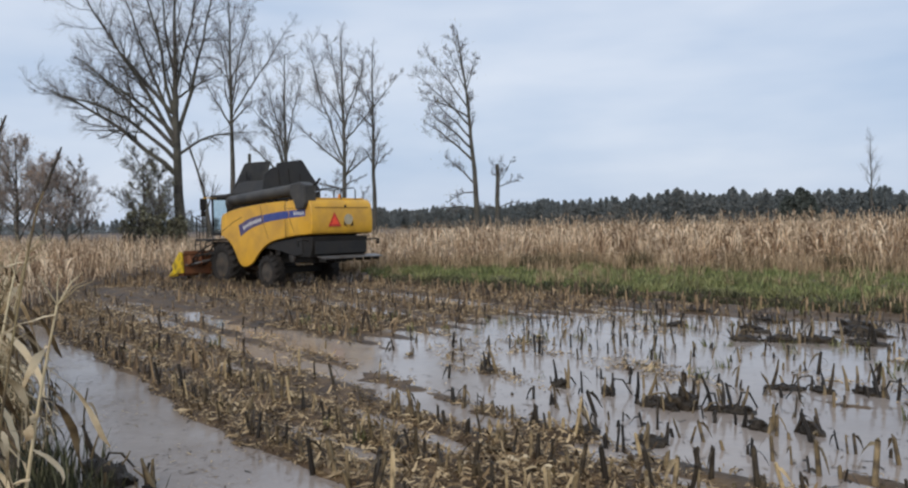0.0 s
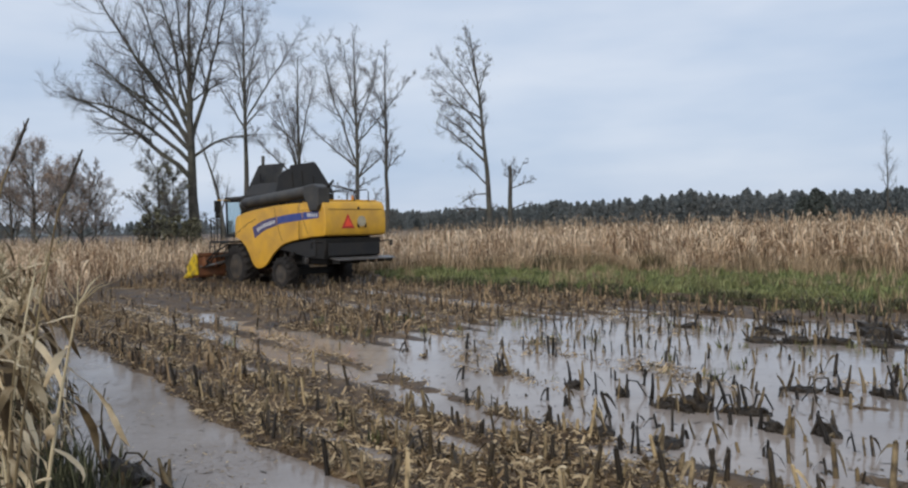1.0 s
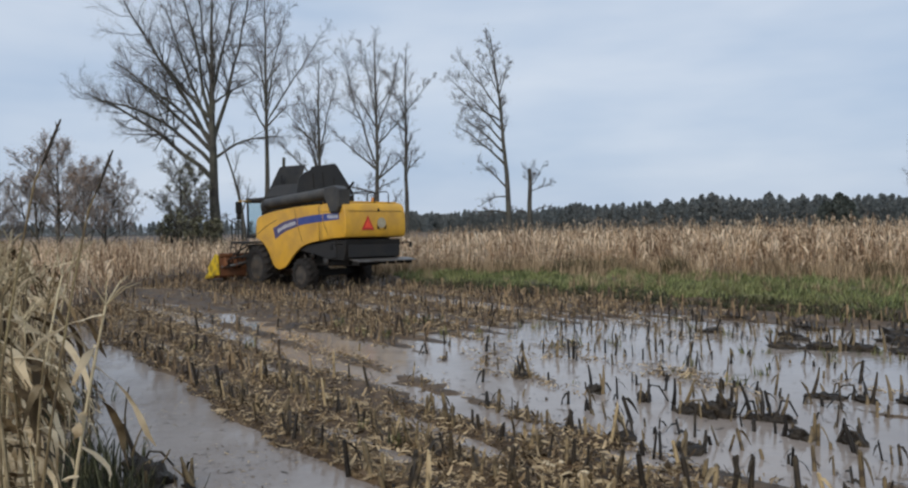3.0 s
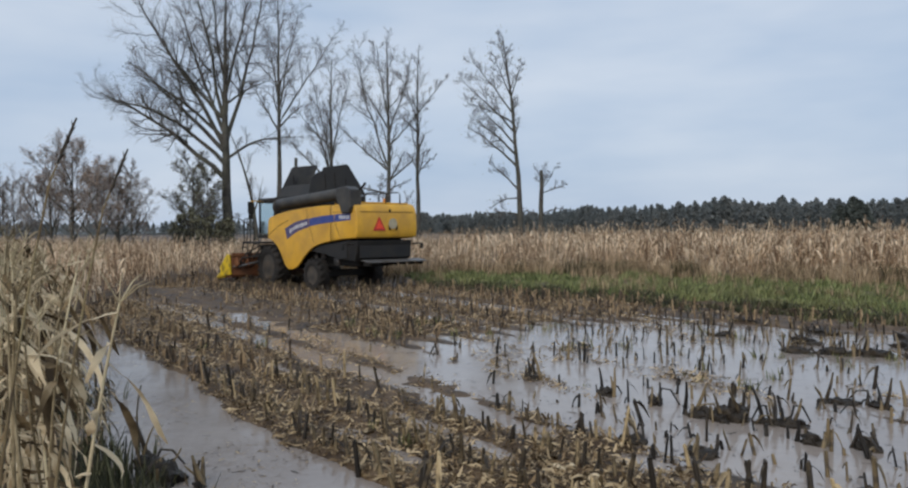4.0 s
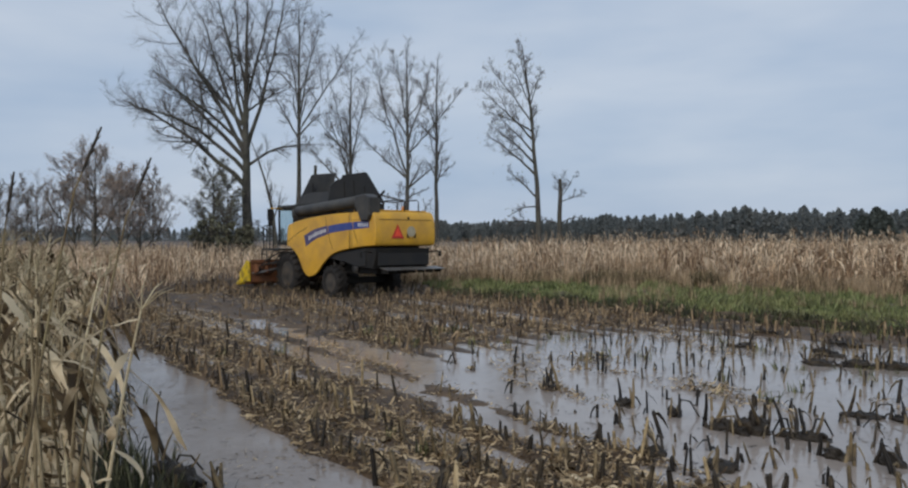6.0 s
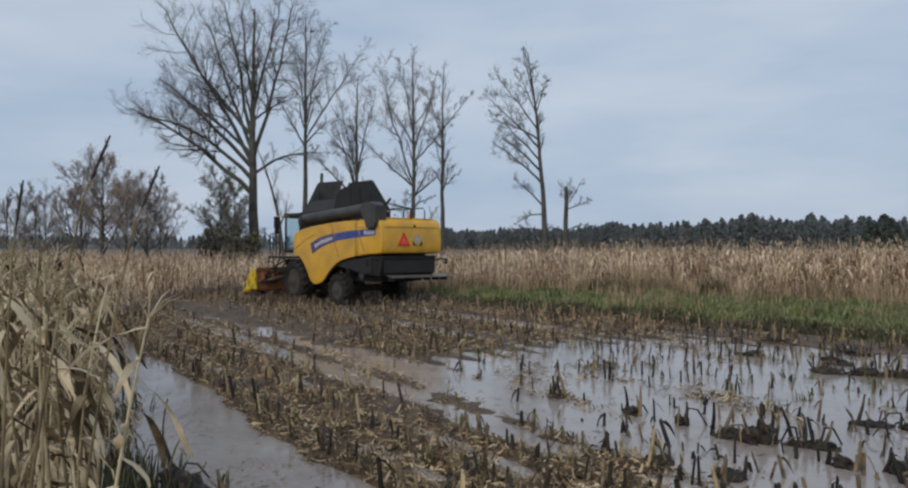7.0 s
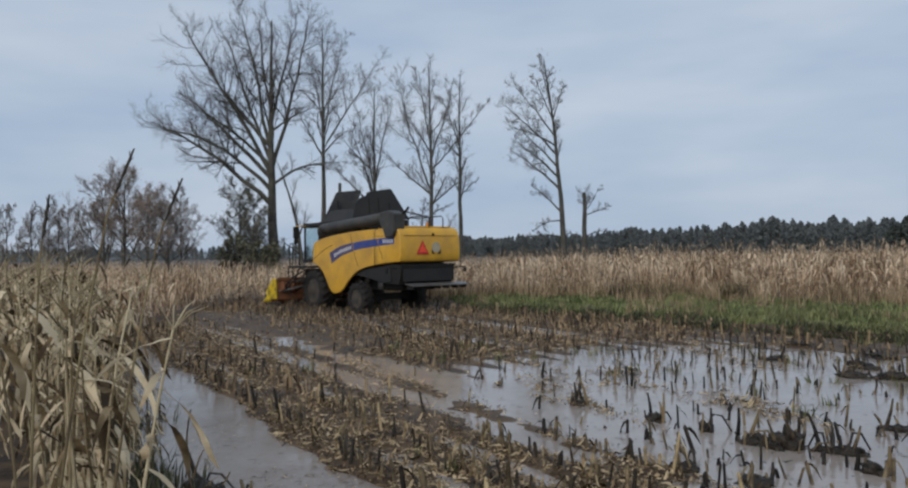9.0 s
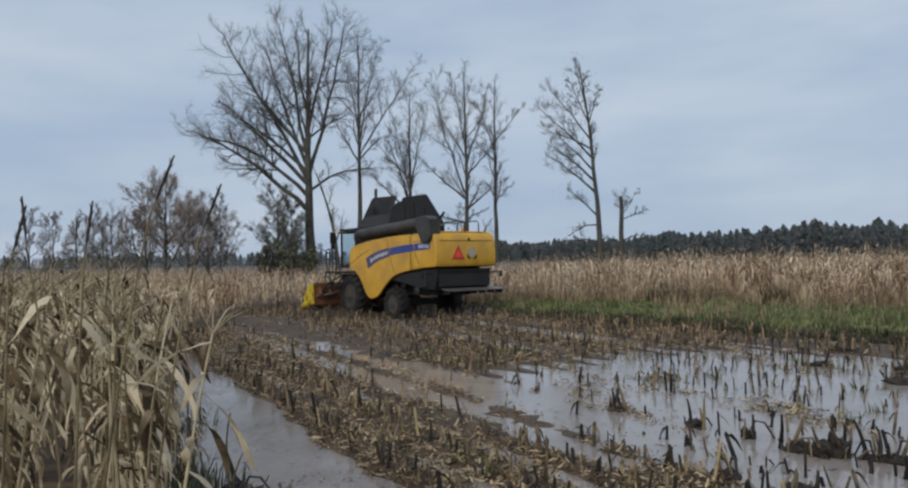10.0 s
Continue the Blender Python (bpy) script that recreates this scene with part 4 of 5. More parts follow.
bare_tree(spot(-12.4, 76), 25.0, 0.68, 15, 5, POPLAR, clear=0.5, reach=0.2, rise=1.9, lean=(0.01, 0), main=[(12.6, 4.9, 21.4, 0.5, -0.3), (12.0, -2.4, 16.5, 0, 0.2), (14.0, 2.6, 23.5, -1, 0.2), (15.0, -1.6, 22.5, 1, 0.2), (12.4, 2.8, 14.6, -1, 0.4)])
bare_tree(spot(-11.2, 75), 9.3, 0.44, 0, 6, "dead branchless tree trunk standing behind the maize", taper=0.3)
bare_tree(spot(-8.7, 76), 19.0, 0.6, 14, 7, POPLAR, clear=0.3, reach=0.2, rise=2.0, lean=(0.03, 0), main=[(7.6, -2.4, 14.6, 0.4, -0.3), (8.6, -1.5, 16.4, -0.5, 0), (7.2, -4.3, 11.6, 0.5, -0.4), (9.0, 2.2, 17.5, 0.5, 0.1), (4.2, -3.2, 6.0, 0, -0.6), (4.0, 2.4, 5.0, 0.4, 0.5), (10.0, -3.4, 14.0, -0.6, 0)])
bare_tree(spot(-4.3, 75), 20.8, 0.62, 16, 8, POPLAR, clear=0.3, reach=0.2, rise=1.9, main=[(8.3, -3.0, 19.4, 0.4, -0.6), (8.0, -4.3, 12.0, 0, -0.3), (7.0, 3.2, 10.0, 0.3, 0), (11.8, 2.2, 18.6, -0.5, -0.2), (12.0, -2.4, 16.2, 1, 0.2), (10.5, 3.4, 14.6, 0.7, 0), (13.0, -1.4, 20.0, -1, 0.2), (5.6, -3.3, 6.4, 1.0, 0.5), (6.0, 1.8, 6.9, -1.0, 0.4)])
bare_tree(spot(-2.25, 77), 20.2, 0.58, 16, 9, POPLAR, clear=0.35, reach=0.16, rise=2.2, lean=(0.012, 0), main=[(14.0, 2.6, 17.6, 0.2, -0.2), (13.0, -1.6, 18.0, 0.4, 0.2), (12.0, -2.2, 14.0, -0.5, 0), (8.0, 1.6, 9.6, 0.4, 0)])
bare_tree(spot(-5.5, 72), 3.6, 0.62, 0, 10, "short broken tree stump with a crooked limb", taper=0.3, main=[(3.3, 0.9, 7.2, 0, 0.2), (3.3, -0.5, 5.0, 0.3, 0.1), (3.4, 1.6, 6.2, -0.4, 0.4)])
bare_tree(spot(-3.1, 72), 5.4, 0.22, 9, 11, "small bare young tree behind the maize", clear=0.2, reach=0.4)
bare_tree(spot(5.25, 74), 20.8, 0.7, 10, 12, "tall bare poplar with branches on one side and pale last leaves", clear=0.5, reach=0.12, rise=1.8, lean=(-0.075, 0), leaves=LEAF_PALE, leaf_count=700, leaf_size=0.07, fine=2, twiggy=1.3, main=[
    (8.2, -4.7, 12.0, 0.4, 0.7), (11.6, -5.2, 16.2, -0.5, 0.3), (13.4, -4.4, 18.4, 0.5, 0.2), (6.0, -2.8, 8.8, 0.2, 0.3), (5.2, -2.8, 4.4, 0.5, 0.8), (3.6, -3.2, 3.6, -0.4, 0.5), (10.4, -3.6, 14.0, 1.0, 0.2), (14.6, -2.6, 19.0, -0.6, 0.1),
    (9.4, -4.0, 12.8, -1.2, 0.2), (15.0, 0.4, 18.6, 0.2, 0.1), (16.0, -2.0, 20.6, 0.2, 0.2), (12.4, -4.8, 14.6, 0.6, 0.4)])
bare_tree(spot(6.75, 75), 8.0, 0.6, 6, 13, "dead broken trunk with a few thin side branches", clear=0.75, reach=0.35, rise=1.4, taper=0.4, twiggy=1.4, main=[(5.8, 2.6, 6.6, 0.2, -0.2), (6.2, 1.6, 8.6, -0.3, -0.4), (3.6, 2.4, 4.2, 0.2, 0.4), (3.4, -1.8, 4.0, 0, 0.4)])
for b, d, h, g, red, seed in [(-26.0, 62, 10.6, 0.42, 3200, 14), (-27.3, 63, 9.4, 0.32, 2400, 27), (-24.5, 60, 8.4, 0.3, 3000, 15), (-23.2, 64, 7.2, 0.3, 2400, 16)]:
    bare_tree(spot(b, d), h, g, 15, seed, "round bare fruit tree with a few red-brown leaves", clear=0.1, reach=0.46, rise=1.1, leaves=LEAF_RED, leaf_count=red, leaf_size=0.055, top=0.82, fine=3, twig=PALE_TWIG)
bare_tree(spot(-22.3, 85), 9.0, 0.25, 18, 17, "pale thin bare tree at the field's far edge", clear=0.12, reach=0.36, rise=1.5, fine=3, twig=PALE_TWIG)
bare_tree(spot(-18.4, 72), 8.8, 0.34, 22, 18, "dense dark tree overgrown with ivy", clear=0.08, reach=0.34, rise=0.7, leaves=LEAF_GREEN, leaf_count=4200, leaf_size=0.07, fine=3)
bare_tree(spot(-17.4, 73), 8.0, 0.28, 18, 28, "dense dark tree overgrown with ivy", clear=0.08, reach=0.32, rise=0.7, leaves=LEAF_GREEN, leaf_count=3600, leaf_size=0.07, fine=3)
for b, d, h, seed in [(-18.9, 70, 3.4, 19), (-17.6, 70, 3.2, 29), (-16.4, 70, 3.0, 30)]:
    bare_tree(spot(b, d), h, 0.25, 9, seed, "low dark shrub at the foot of a poplar", clear=0.03, reach=0.55, rise=0.7, leaves=LEAF_GREEN, leaf_count=1500, leaf_size=0.12, category="shrub", fine=3)
for b, d, h, seed in [(-29.4, 70, 6.9, 20), (-30.6, 70, 6.8, 21), (-31.6, 66, 6.6, 22), (-28.6, 74, 6.3, 23), (-33.0, 66, 6.6, 24), (-34.4, 66, 6.4, 31), (-30.0, 68, 6.0, 32)]:
    bare_tree(spot(b, d), h, 0.2, 9, seed, "slender bare tree in a hedge far behind the field", clear=0.06, reach=0.42, rise=1.7, fine=3, twig=PALE_TWIG)
bare_tree(spot(-9.1, 82), 4.3, 0.2, 9, 25, "round leafless bush behind the maize", clear=0.08, reach=0.5, rise=0.8, category="shrub", leaves=LEAF_GREEN, leaf_count=500, leaf_size=0.12, fine=3)
bare_tree(spot(32.0, 190), 24, 0.6, 16, 26, "single tall bare tree before the far wood", clear=0.35, reach=0.2, rise=1.2)


# ---- the far woods and the dark pine before them ----
def crown_template(rng, n, slim):
    """A pine seen from far off: many small clumps in a ragged crown."""
    s = Soup()
    for k in range(n):
        z = rng.random() ** 0.8
        r = slim * (1 - z) ** 0.6 * math.sqrt(rng.random())
        a = rng.uniform(0, 6.28)
        c = np.array([r * math.cos(a), r * math.sin(a), 0.06 + 0.94 * z])
        u, w = rng.normal(0, 1, 3), rng.normal(0, 1, 3)
        u *= 0.06 * rng.uniform(0.6, 1.3) / np.linalg.norm(u)
        w *= 0.045 * rng.uniform(0.6, 1.3) / np.linalg.norm(w)
        s.add(np.array([c - u, c + w, c + u, c - w]), np.array([[0, 1, 2, 3]]))
    s.tube([[0, 0, 0], [0, 0, 0.6]], [0.02, 0.012], 3)
    return s.arrays()


crowns = [crown_template(rng, 190, rng.uniform(0.2, 0.36)) for _ in range(10)]
fb, fd = rng.uniform(-4, 40, 1200), rng.random(1200)
fy = 330 + 270 * soft(-fb, -26, 6) + 90 * fd
fx = np.tan(np.radians(fb)) * fy
wood = new("far_wood", scatter("far_wood", crowns, np.stack([fx, fy, np.full(1200, -0.5)], 1), rng.uniform(0, 6.28, 1200), rng.uniform(12, 17, 1200) + 2.0 * waves(fb, fb, 81, 2.0), HAZED_FOREST, rng))
tagged(wood, "long dark line of pine wood on the horizon, haze in its colour", "wood", kind="stuff")
hb = rng.uniform(-40, 0, 520)
hy = 560 + 260 * rng.random(520)
wood2 = new("far_hedge", scatter("far_hedge", crowns, np.stack([np.tan(np.radians(hb)) * hy, hy, np.full(520, -0.5)], 1), rng.uniform(0, 6.28, 520), rng.uniform(8, 13, 520), HAZED_FOREST, rng))
tagged(wood2, "low grey line of distant trees behind the field, haze in its colour", "wood", kind="stuff")
bush = new("dark_pine")
pine = [crown_template(np.random.default_rng(5 + k), 900, 0.5) for k in range(2)]
bush.matrix_world = pose(*spot(27.8, 180), 0)
crown_v = np.array([[0, 0, 0], [2.2, 1, 0], [-2.4, 1.5, 0], [0.8, -1.5, 0]], float)
new("crown", scatter("crown", pine, crown_v, np.array([0.0, 2, 4, 5]), np.array([9.4, 8.2, 7.6, 8.6]), DARK_BUSH, rng)).parent = bush
tagged(bush, "dark rounded evergreen before the far wood", "tree")


# ---- the combine harvester: x ahead, y to its left, z up, from the front axle's middle on the ground ----
YELLOW = material("yellow_paint", [(0.58, 0.31, 0.028), (0.7, 0.39, 0.04)], 0.38, scale=1.2, bump=0.05, bump_scale=40, dirt=(0.26, 0.15, 0.055), dirt_amount=0.5, dirt_scale=1.0)
HEADER_YELLOW = material("header_yellow", [(0.6, 0.4, 0.012), (0.76, 0.55, 0.02)], 0.4, scale=2, dirt=(0.1, 0.07, 0.035), dirt_amount=0.9, dirt_scale=3)
RUST = material("rusty_orange_steel", [(0.12, 0.045, 0.022), (0.26, 0.105, 0.04)], 0.7, scale=4, dirt=(0.035, 0.025, 0.018), dirt_amount=0.85, dirt_scale=2)
BLACK = material("black_machine_steel", [(0.006, 0.006, 0.006), (0.015, 0.014, 0.013)], 0.75, scale=3, bump=0.2, dirt=(0.028, 0.022, 0.016), dirt_amount=0.5, dirt_scale=1.8)
TANK = material("dark_tank_cover", [(0.013, 0.013, 0.013), (0.025, 0.025, 0.025)], 0.65, scale=2, dirt=(0.045, 0.038, 0.03), dirt_amount=0.4, dirt_scale=1.2)
AUGER = material("dark_auger_tube", [(0.022, 0.022, 0.023), (0.042, 0.041, 0.04)], 0.55, scale=2, dirt=(0.1, 0.09, 0.07), dirt_amount=0.5, dirt_scale=1.5)
GUARD = material("grey_guard_steel", [(0.009, 0.009, 0.01), (0.018, 0.018, 0.018)], 0.65, scale=3, dirt=(0.03, 0.024, 0.018), dirt_amount=0.5, dirt_scale=2)
STEEL = material("worn_steel", [(0.14, 0.14, 0.14), (0.24, 0.235, 0.23)], 0.45, metal=0.5, scale=5, dirt=(0.1, 0.075, 0.05), dirt_amount=0.7, dirt_scale=2.5)
TYRE = material("muddy_tyre", [(0.009, 0.008, 0.008), (0.02, 0.018, 0.016)], 0.85, scale=4, bump=0.4, dirt=(0.03, 0.022, 0.016), dirt_amount=0.6, dirt_scale=2.5)
RIM = material("muddy_rim", [(0.02, 0.018, 0.016), (0.07, 0.065, 0.058)], 0.6, scale=4, dirt=(0.09, 0.068, 0.048), dirt_amount=0.8, dirt_scale=3)
BLUE = material("blue_decal", [(0.018, 0.04, 0.2), (0.03, 0.06, 0.27)], 0.4, scale=3, dirt=(0.12, 0.1, 0.08), dirt_amount=0.3, dirt_scale=3)
INDIGO = material("indigo_decal", [(0.045, 0.04, 0.12), (0.07, 0.06, 0.17)], 0.4, scale=3, dirt=(0.14, 0.11, 0.08), dirt_amount=0.5, dirt_scale=3)
WHITE = material("white_lettering", [(0.5, 0.5, 0.5), (0.65, 0.65, 0.64)], 0.5, scale=8)
RED = material("red_reflector", [(0.75, 0.06, 0.03), (0.85, 0.1, 0.045)], 0.35, scale=8)
RED_RIM = material("dark_red_rim", [(0.4, 0.025, 0.02), (0.5, 0.04, 0.03)], 0.4, scale=8)
SILVER = material("pale_emblem", [(0.32, 0.28, 0.19), (0.42, 0.37, 0.26)], 0.4, scale=6)
AMBER = material("amber_beacon", [(0.5, 0.17, 0.02), (0.6, 0.25, 0.04)], 0.3, scale=8)
GLASS = bpy.data.materials.new("cab_glass")
GLASS.use_nodes = True
GLASS.node_tree.nodes["Principled BSDF"].inputs["Base Color"].default_value = (0.75, 0.82, 0.82, 1)
GLASS.node_tree.nodes["Principled BSDF"].inputs["Roughness"].default_value = 0.04
GLASS.node_tree.nodes["Principled BSDF"].inputs["Transmission Weight"].default_value = 1.0
GLASS.node_tree.nodes["Principled BSDF"].inputs["IOR"].default_value = 1.1


def bevelled(bm, width, segments=2):
    if width:
        edges = [e for e in bm.edges if len(e.link_faces) == 2 and e.calc_face_angle() > 0.5]
        bmesh.ops.bevel(bm, geom=edges, offset=width, segments=segments, affect="EDGES", profile=0.5, clamp_overlap=True)
    return bm


def box(size, centre, bevel=0.01, turn=None):
    bm = bmesh.new()
    bmesh.ops.create_cube(bm, size=1)
    for v in bm.verts:
        v.co = Vector((v.co.x * size[0], v.co.y * size[1], v.co.z * size[2]))
    bevelled(bm, bevel)
    bm.transform(Matrix.Translation(centre) @ (turn or Matrix.Identity(4)))
    return bm


def plate(outline, y0, y1, bevel=0.01, segments=2):
    """A prism: an outline in x and z, from y0 to y1."""
    bm = bmesh.new()
    a = [bm.verts.new((x, y0, z)) for x, z in outline]
    b = [bm.verts.new((x, y1, z)) for x, z in outline]
    bm.faces.new(a)
    bm.faces.new(b[::-1])
    for i in range(len(a)):
        j = (i + 1) % len(a)
        bm.faces.new((a[j], a[i], b[i], b[j]))
    bmesh.ops.recalc_face_normals(bm, faces=bm.faces)
    return bevelled(bm, bevel, segments)


def across(outline, x0, x1, bevel=0.01):
    """A prism: an outline in y and z, from x0 to x1."""
    bm = plate(outline, x0, x1, bevel)
    bm.transform(Matrix(((0, 1, 0, 0), (1, 0, 0, 0), (0, 0, 1, 0), (0, 0, 0, 1))))
    return bm


def pipe(points, radius, sides=8):
    """A bent tube with closed ends."""
    s = Soup()
    s.tube(points, [radius] * len(points), sides)
    v, q = s.arrays()
    bm = bmesh.new()
    vs = [bm.verts.new(p) for p in v]
    for f in q:
        bm.faces.new([vs[i] for i in f])
    bm.faces.new(vs[:sides][::-1])
    bm.faces.new(vs[-sides:])
    for f in bm.faces:
        f.smooth = len(f.verts) == 4 and sides > 6
    return bm


def lathe(profile, sides=36):
    """A body turned about the y axis: profile rows of (radius, y)."""
    bm = bmesh.new()
    rings = []
    for r, y in profile:
        rings.append([bm.verts.new((r * math.cos(2 * math.pi * k / sides), y, r * math.sin(2 * math.pi * k / sides))) for k in range(sides)])
    for a, b in zip(rings, rings[1:]):
        for k in range(sides):
            f = bm.faces.new((a[k], a[(k + 1) % sides], b[(k + 1) % sides], b[k]))
            f.smooth = True
    bm.faces.new(rings[0][::-1])
    bm.faces.new(rings[-1])
    return bm


def merge(target, other):
    me = bpy.data.meshes.new("scratch")
    other.to_mesh(me)
    other.free()
    target.from_mesh(me)
    bpy.data.meshes.remove(me)
    return target


def wheel(parent, centre, radius, width, side, lugs):
    """A drive wheel: tyre with lugs, rim, hub and bolts."""
    hub = part("wheel", lathe([(0.14 * radius, -0.1 * width), (0.17 * radius, 0.34 * width), (0.12 * radius, 0.4 * width)], 16), GUARD, parent, "muddy hub of the wheel")
    hub.matrix_local = pose(*centre, 0, 0, 0 if side > 0 else 180)
    w = width / 2
    tyre = lathe([(0.55 * radius, -w * 0.8), (0.62 * radius, -w * 0.98), (0.82 * radius, -w), (0.92 * radius, -w * 0.88), (0.955 * radius, -w * 0.5), (0.96 * radius, 0), (0.955 * radius, w * 0.5),
                  (0.92 * radius, w * 0.88), (0.82 * radius, w), (0.62 * radius, w * 0.98), (0.55 * radius, w * 0.8)], 40)
    for k in range(lugs):
        for sign in (-1, 1):
            lug = box((0.085 * radius, w * 1.08, 0.075 * radius), (0, 0, 0), 0.008)
            lug.transform(Matrix.Rotation((k + 0.25 * sign) * 2 * math.pi / lugs, 4, "Y") @ Matrix.Translation((0, sign * w * 0.5, 0.965 * radius)) @ Matrix.Rotation(sign * 0.6, 4, "Z"))
            merge(tyre, lug)
            shoulder = box((0.075 * radius, 0.05 * radius, 0.16 * radius), (0, 0, 0), 0.008)
            shoulder.transform(Matrix.Rotation((k + 0.05 * sign) * 2 * math.pi / lugs, 4, "Y") @ Matrix.Translation((0, sign * w * 0.97, 0.87 * radius)))
            merge(tyre, shoulder)
    part("tyre", tyre, TYRE, hub, "deep-lugged tyre caked with mud")
    rim = lathe([(0.56 * radius, w * 0.82), (0.53 * radius, w * 0.86), (0.5 * radius, w * 0.6), (0.3 * radius, w * 0.28), (0.18 * radius, w * 0.32)], 32)
    part("rim", rim, RIM, hub, "pale steel rim smeared with mud")
    for k in range(8):
        a = 2 * math.pi * k / 8
        bolt = lathe([(0.022 * radius, 0), (0.022 * radius, 0.03)], 6)
        bolt.transform(Matrix.Translation((0.24 * radius * math.cos(a), w * 0.29, 0.24 * radius * math.sin(a))))
        part("bolt", bolt, STEEL, hub)
    return hub


def ribbon(curve, half, y, thick):
    """A band of a given half width that follows a curve in x and z, standing proud of the side by thick."""
    c = np.array(curve, float)
    d = np.gradient(c, axis=0)
    d /= np.linalg.norm(d, axis=1)[:, None]
    nrm = np.stack([-d[:, 1], d[:, 0]], 1)
    h = np.asarray(half, float)[:, None]
    up, low = c + nrm * h, c - nrm * h
    return plate([tuple(p) for p in up] + [tuple(p) for p in low[::-1]], y, y + thick, 0)


def smooth_curve(points, n):
    """A smooth line through a few points."""
    p = np.array(points, float)
    p = np.vstack([2 * p[0] - p[1], p, 2 * p[-1] - p[-2]])
    out = []
    for i in range(1, len(p) - 2):
        for t in np.linspace(0, 1, n, endpoint=False):
            out.append(0.5 * (2 * p[i] + (p[i + 1] - p[i - 1]) * t + (2 * p[i - 1] - 5 * p[i] + 4 * p[i + 1] - p[i + 2]) * t * t + (3 * p[i] - p[i - 1] - 3 * p[i + 1] + p[i + 2]) * t ** 3))
    return [tuple(q) for q in out] + [tuple(p[-2])]


def combine_harvester():
    m = new("combine_harvester")
    HALF = 1.36
    # side panels: one sweep from the cab over both wheels, with the two arches
    low = smooth_curve([(0.18, 1.87), (-0.09, 1.81), (-0.5, 1.6), (-0.8, 1.33), (-1.14, 0.88), (-1.4, 0.69), (-1.68, 0.66), (-2.15, 0.8), (-2.7, 1.22), (-3.3, 1.55), (-3.9, 1.7), (-4.5, 1.78)], 4)
    top = smooth_curve([(-4.5, 3.12), (-3.1, 3.08), (-2.2, 3.02), (-1.3, 2.95), (-0.4, 2.82), (0.08, 2.68), (0.18, 2.3)], 4)
    for y0, y1, word in ((HALF - 0.1, HALF, "dusty yellow side panel with wheel arches"), (-HALF, -HALF + 0.1, "")):
        panel = part("side_panel", plate(low + top, min(y0, y1), max(y0, y1), 0.03, 3), YELLOW, m, word)
    left = HALF
    # the rounded rear hood
    outline = smooth_curve([(-4.5, 1.78), (-5.3, 1.86), (-6.0, 1.9), (-6.16, 1.97), (-6.2, 2.3), (-6.17, 2.75), (-6.08, 3.02), (-5.85, 3.16), (-5.3, 3.16), (-4.5, 3.1)], 4)
    hood = plate(outline, -HALF, HALF, 0)
    edges = [e for e in hood.edges if len(e.link_faces) == 2 and e.calc_face_angle() > 0.8 and min(v.co.x for v in e.verts) < -4.52]
    bmesh.ops.bevel(hood, geom=edges, offset=0.2, segments=5, affect="EDGES", profile=0.5, clamp_overlap=True)
    for f in hood.faces:
        f.smooth = True
    part("rear_hood", hood, YELLOW, m, "rounded yellow rear hood streaked with dirt")
    part("hood_lid", box((1.45, 2.3, 0.05), (-5.2, 0, 3.17), 0.02), YELLOW, m, "flat yellow lid on the rear hood")
    # seams
    part("seam", box((0.012, 2.35, 0.016), (-6.165, 0, 2.84), 0), BLACK, m, "dark horizontal joint across the hood")
    part("seam", box((1.35, 0.012, 0.016), (-5.3, left - 0.002, 2.84), 0), BLACK, m)
    part("seam", ribbon([(-2.86, 3.0), (-2.93, 2.7), (-3.03, 2.4), (-3.18, 2.1), (-3.38, 1.75)], [0.009] * 5, left + 0.001, 0.004), BLACK, m)
    part("seam", ribbon([(-4.78, 2.56), (-4.86, 2.4), (-4.98, 2.2), (-5.1, 1.98)], [0.009, 0.012, 0.014, 0.006], left + 0.001, 0.004), BLACK, m)
    part("seam", ribbon(smooth_curve([(0.14, 2.02), (-0.3, 2.2), (-0.85, 2.42), (-1.5, 2.6)], 4), [0.01] * 13, left + 0.001, 0.004), BLACK, m)
    part("seam", box((0.014, 0.006, 1.2), (-4.52, left, 2.4), 0), BLACK, m)
    part("hood_latch", box((0.04, 0.07, 0.1), (-6.17, -0.12, 2.89), 0.01), BLACK, m, "small black latch on the hood")
    # decals: a long sweeping band in two tones, with the maker's lettering as plain bars
    band = smooth_curve([(-1.3, 2.06), (-2.1, 2.33), (-3.02, 2.49)], 6)
    decal = part("decal", ribbon(band, np.linspace(0.23, 0.165, len(band)), left + 0.002, 0.005), INDIGO, m, "indigo decal band with pale lettering")
    for i, x in enumerate(np.linspace(-1.65, -2.85, 9)):
        z = np.interp(-x, [1.3, 2.1, 3.02], [2.06, 2.33, 2.49])
        part("lettering", box((0.09, 0.006, 0.12 if i % 3 else 0.16), (x, left + 0.009, z), 0, Matrix.Rotation(radians(12), 4, "Y")), WHITE, decal)
    band = smooth_curve([(-3.06, 2.495), (-3.7, 2.56), (-4.3, 2.6), (-4.76, 2.625)], 6)
    part("decal", ribbon(band, np.linspace(0.145, 0.135, len(band)), left + 0.002, 0.005), BLUE, m, "bright blue decal band")
    band = smooth_curve([(-4.8, 2.63), (-5.3, 2.65), (-5.82, 2.67)], 5)
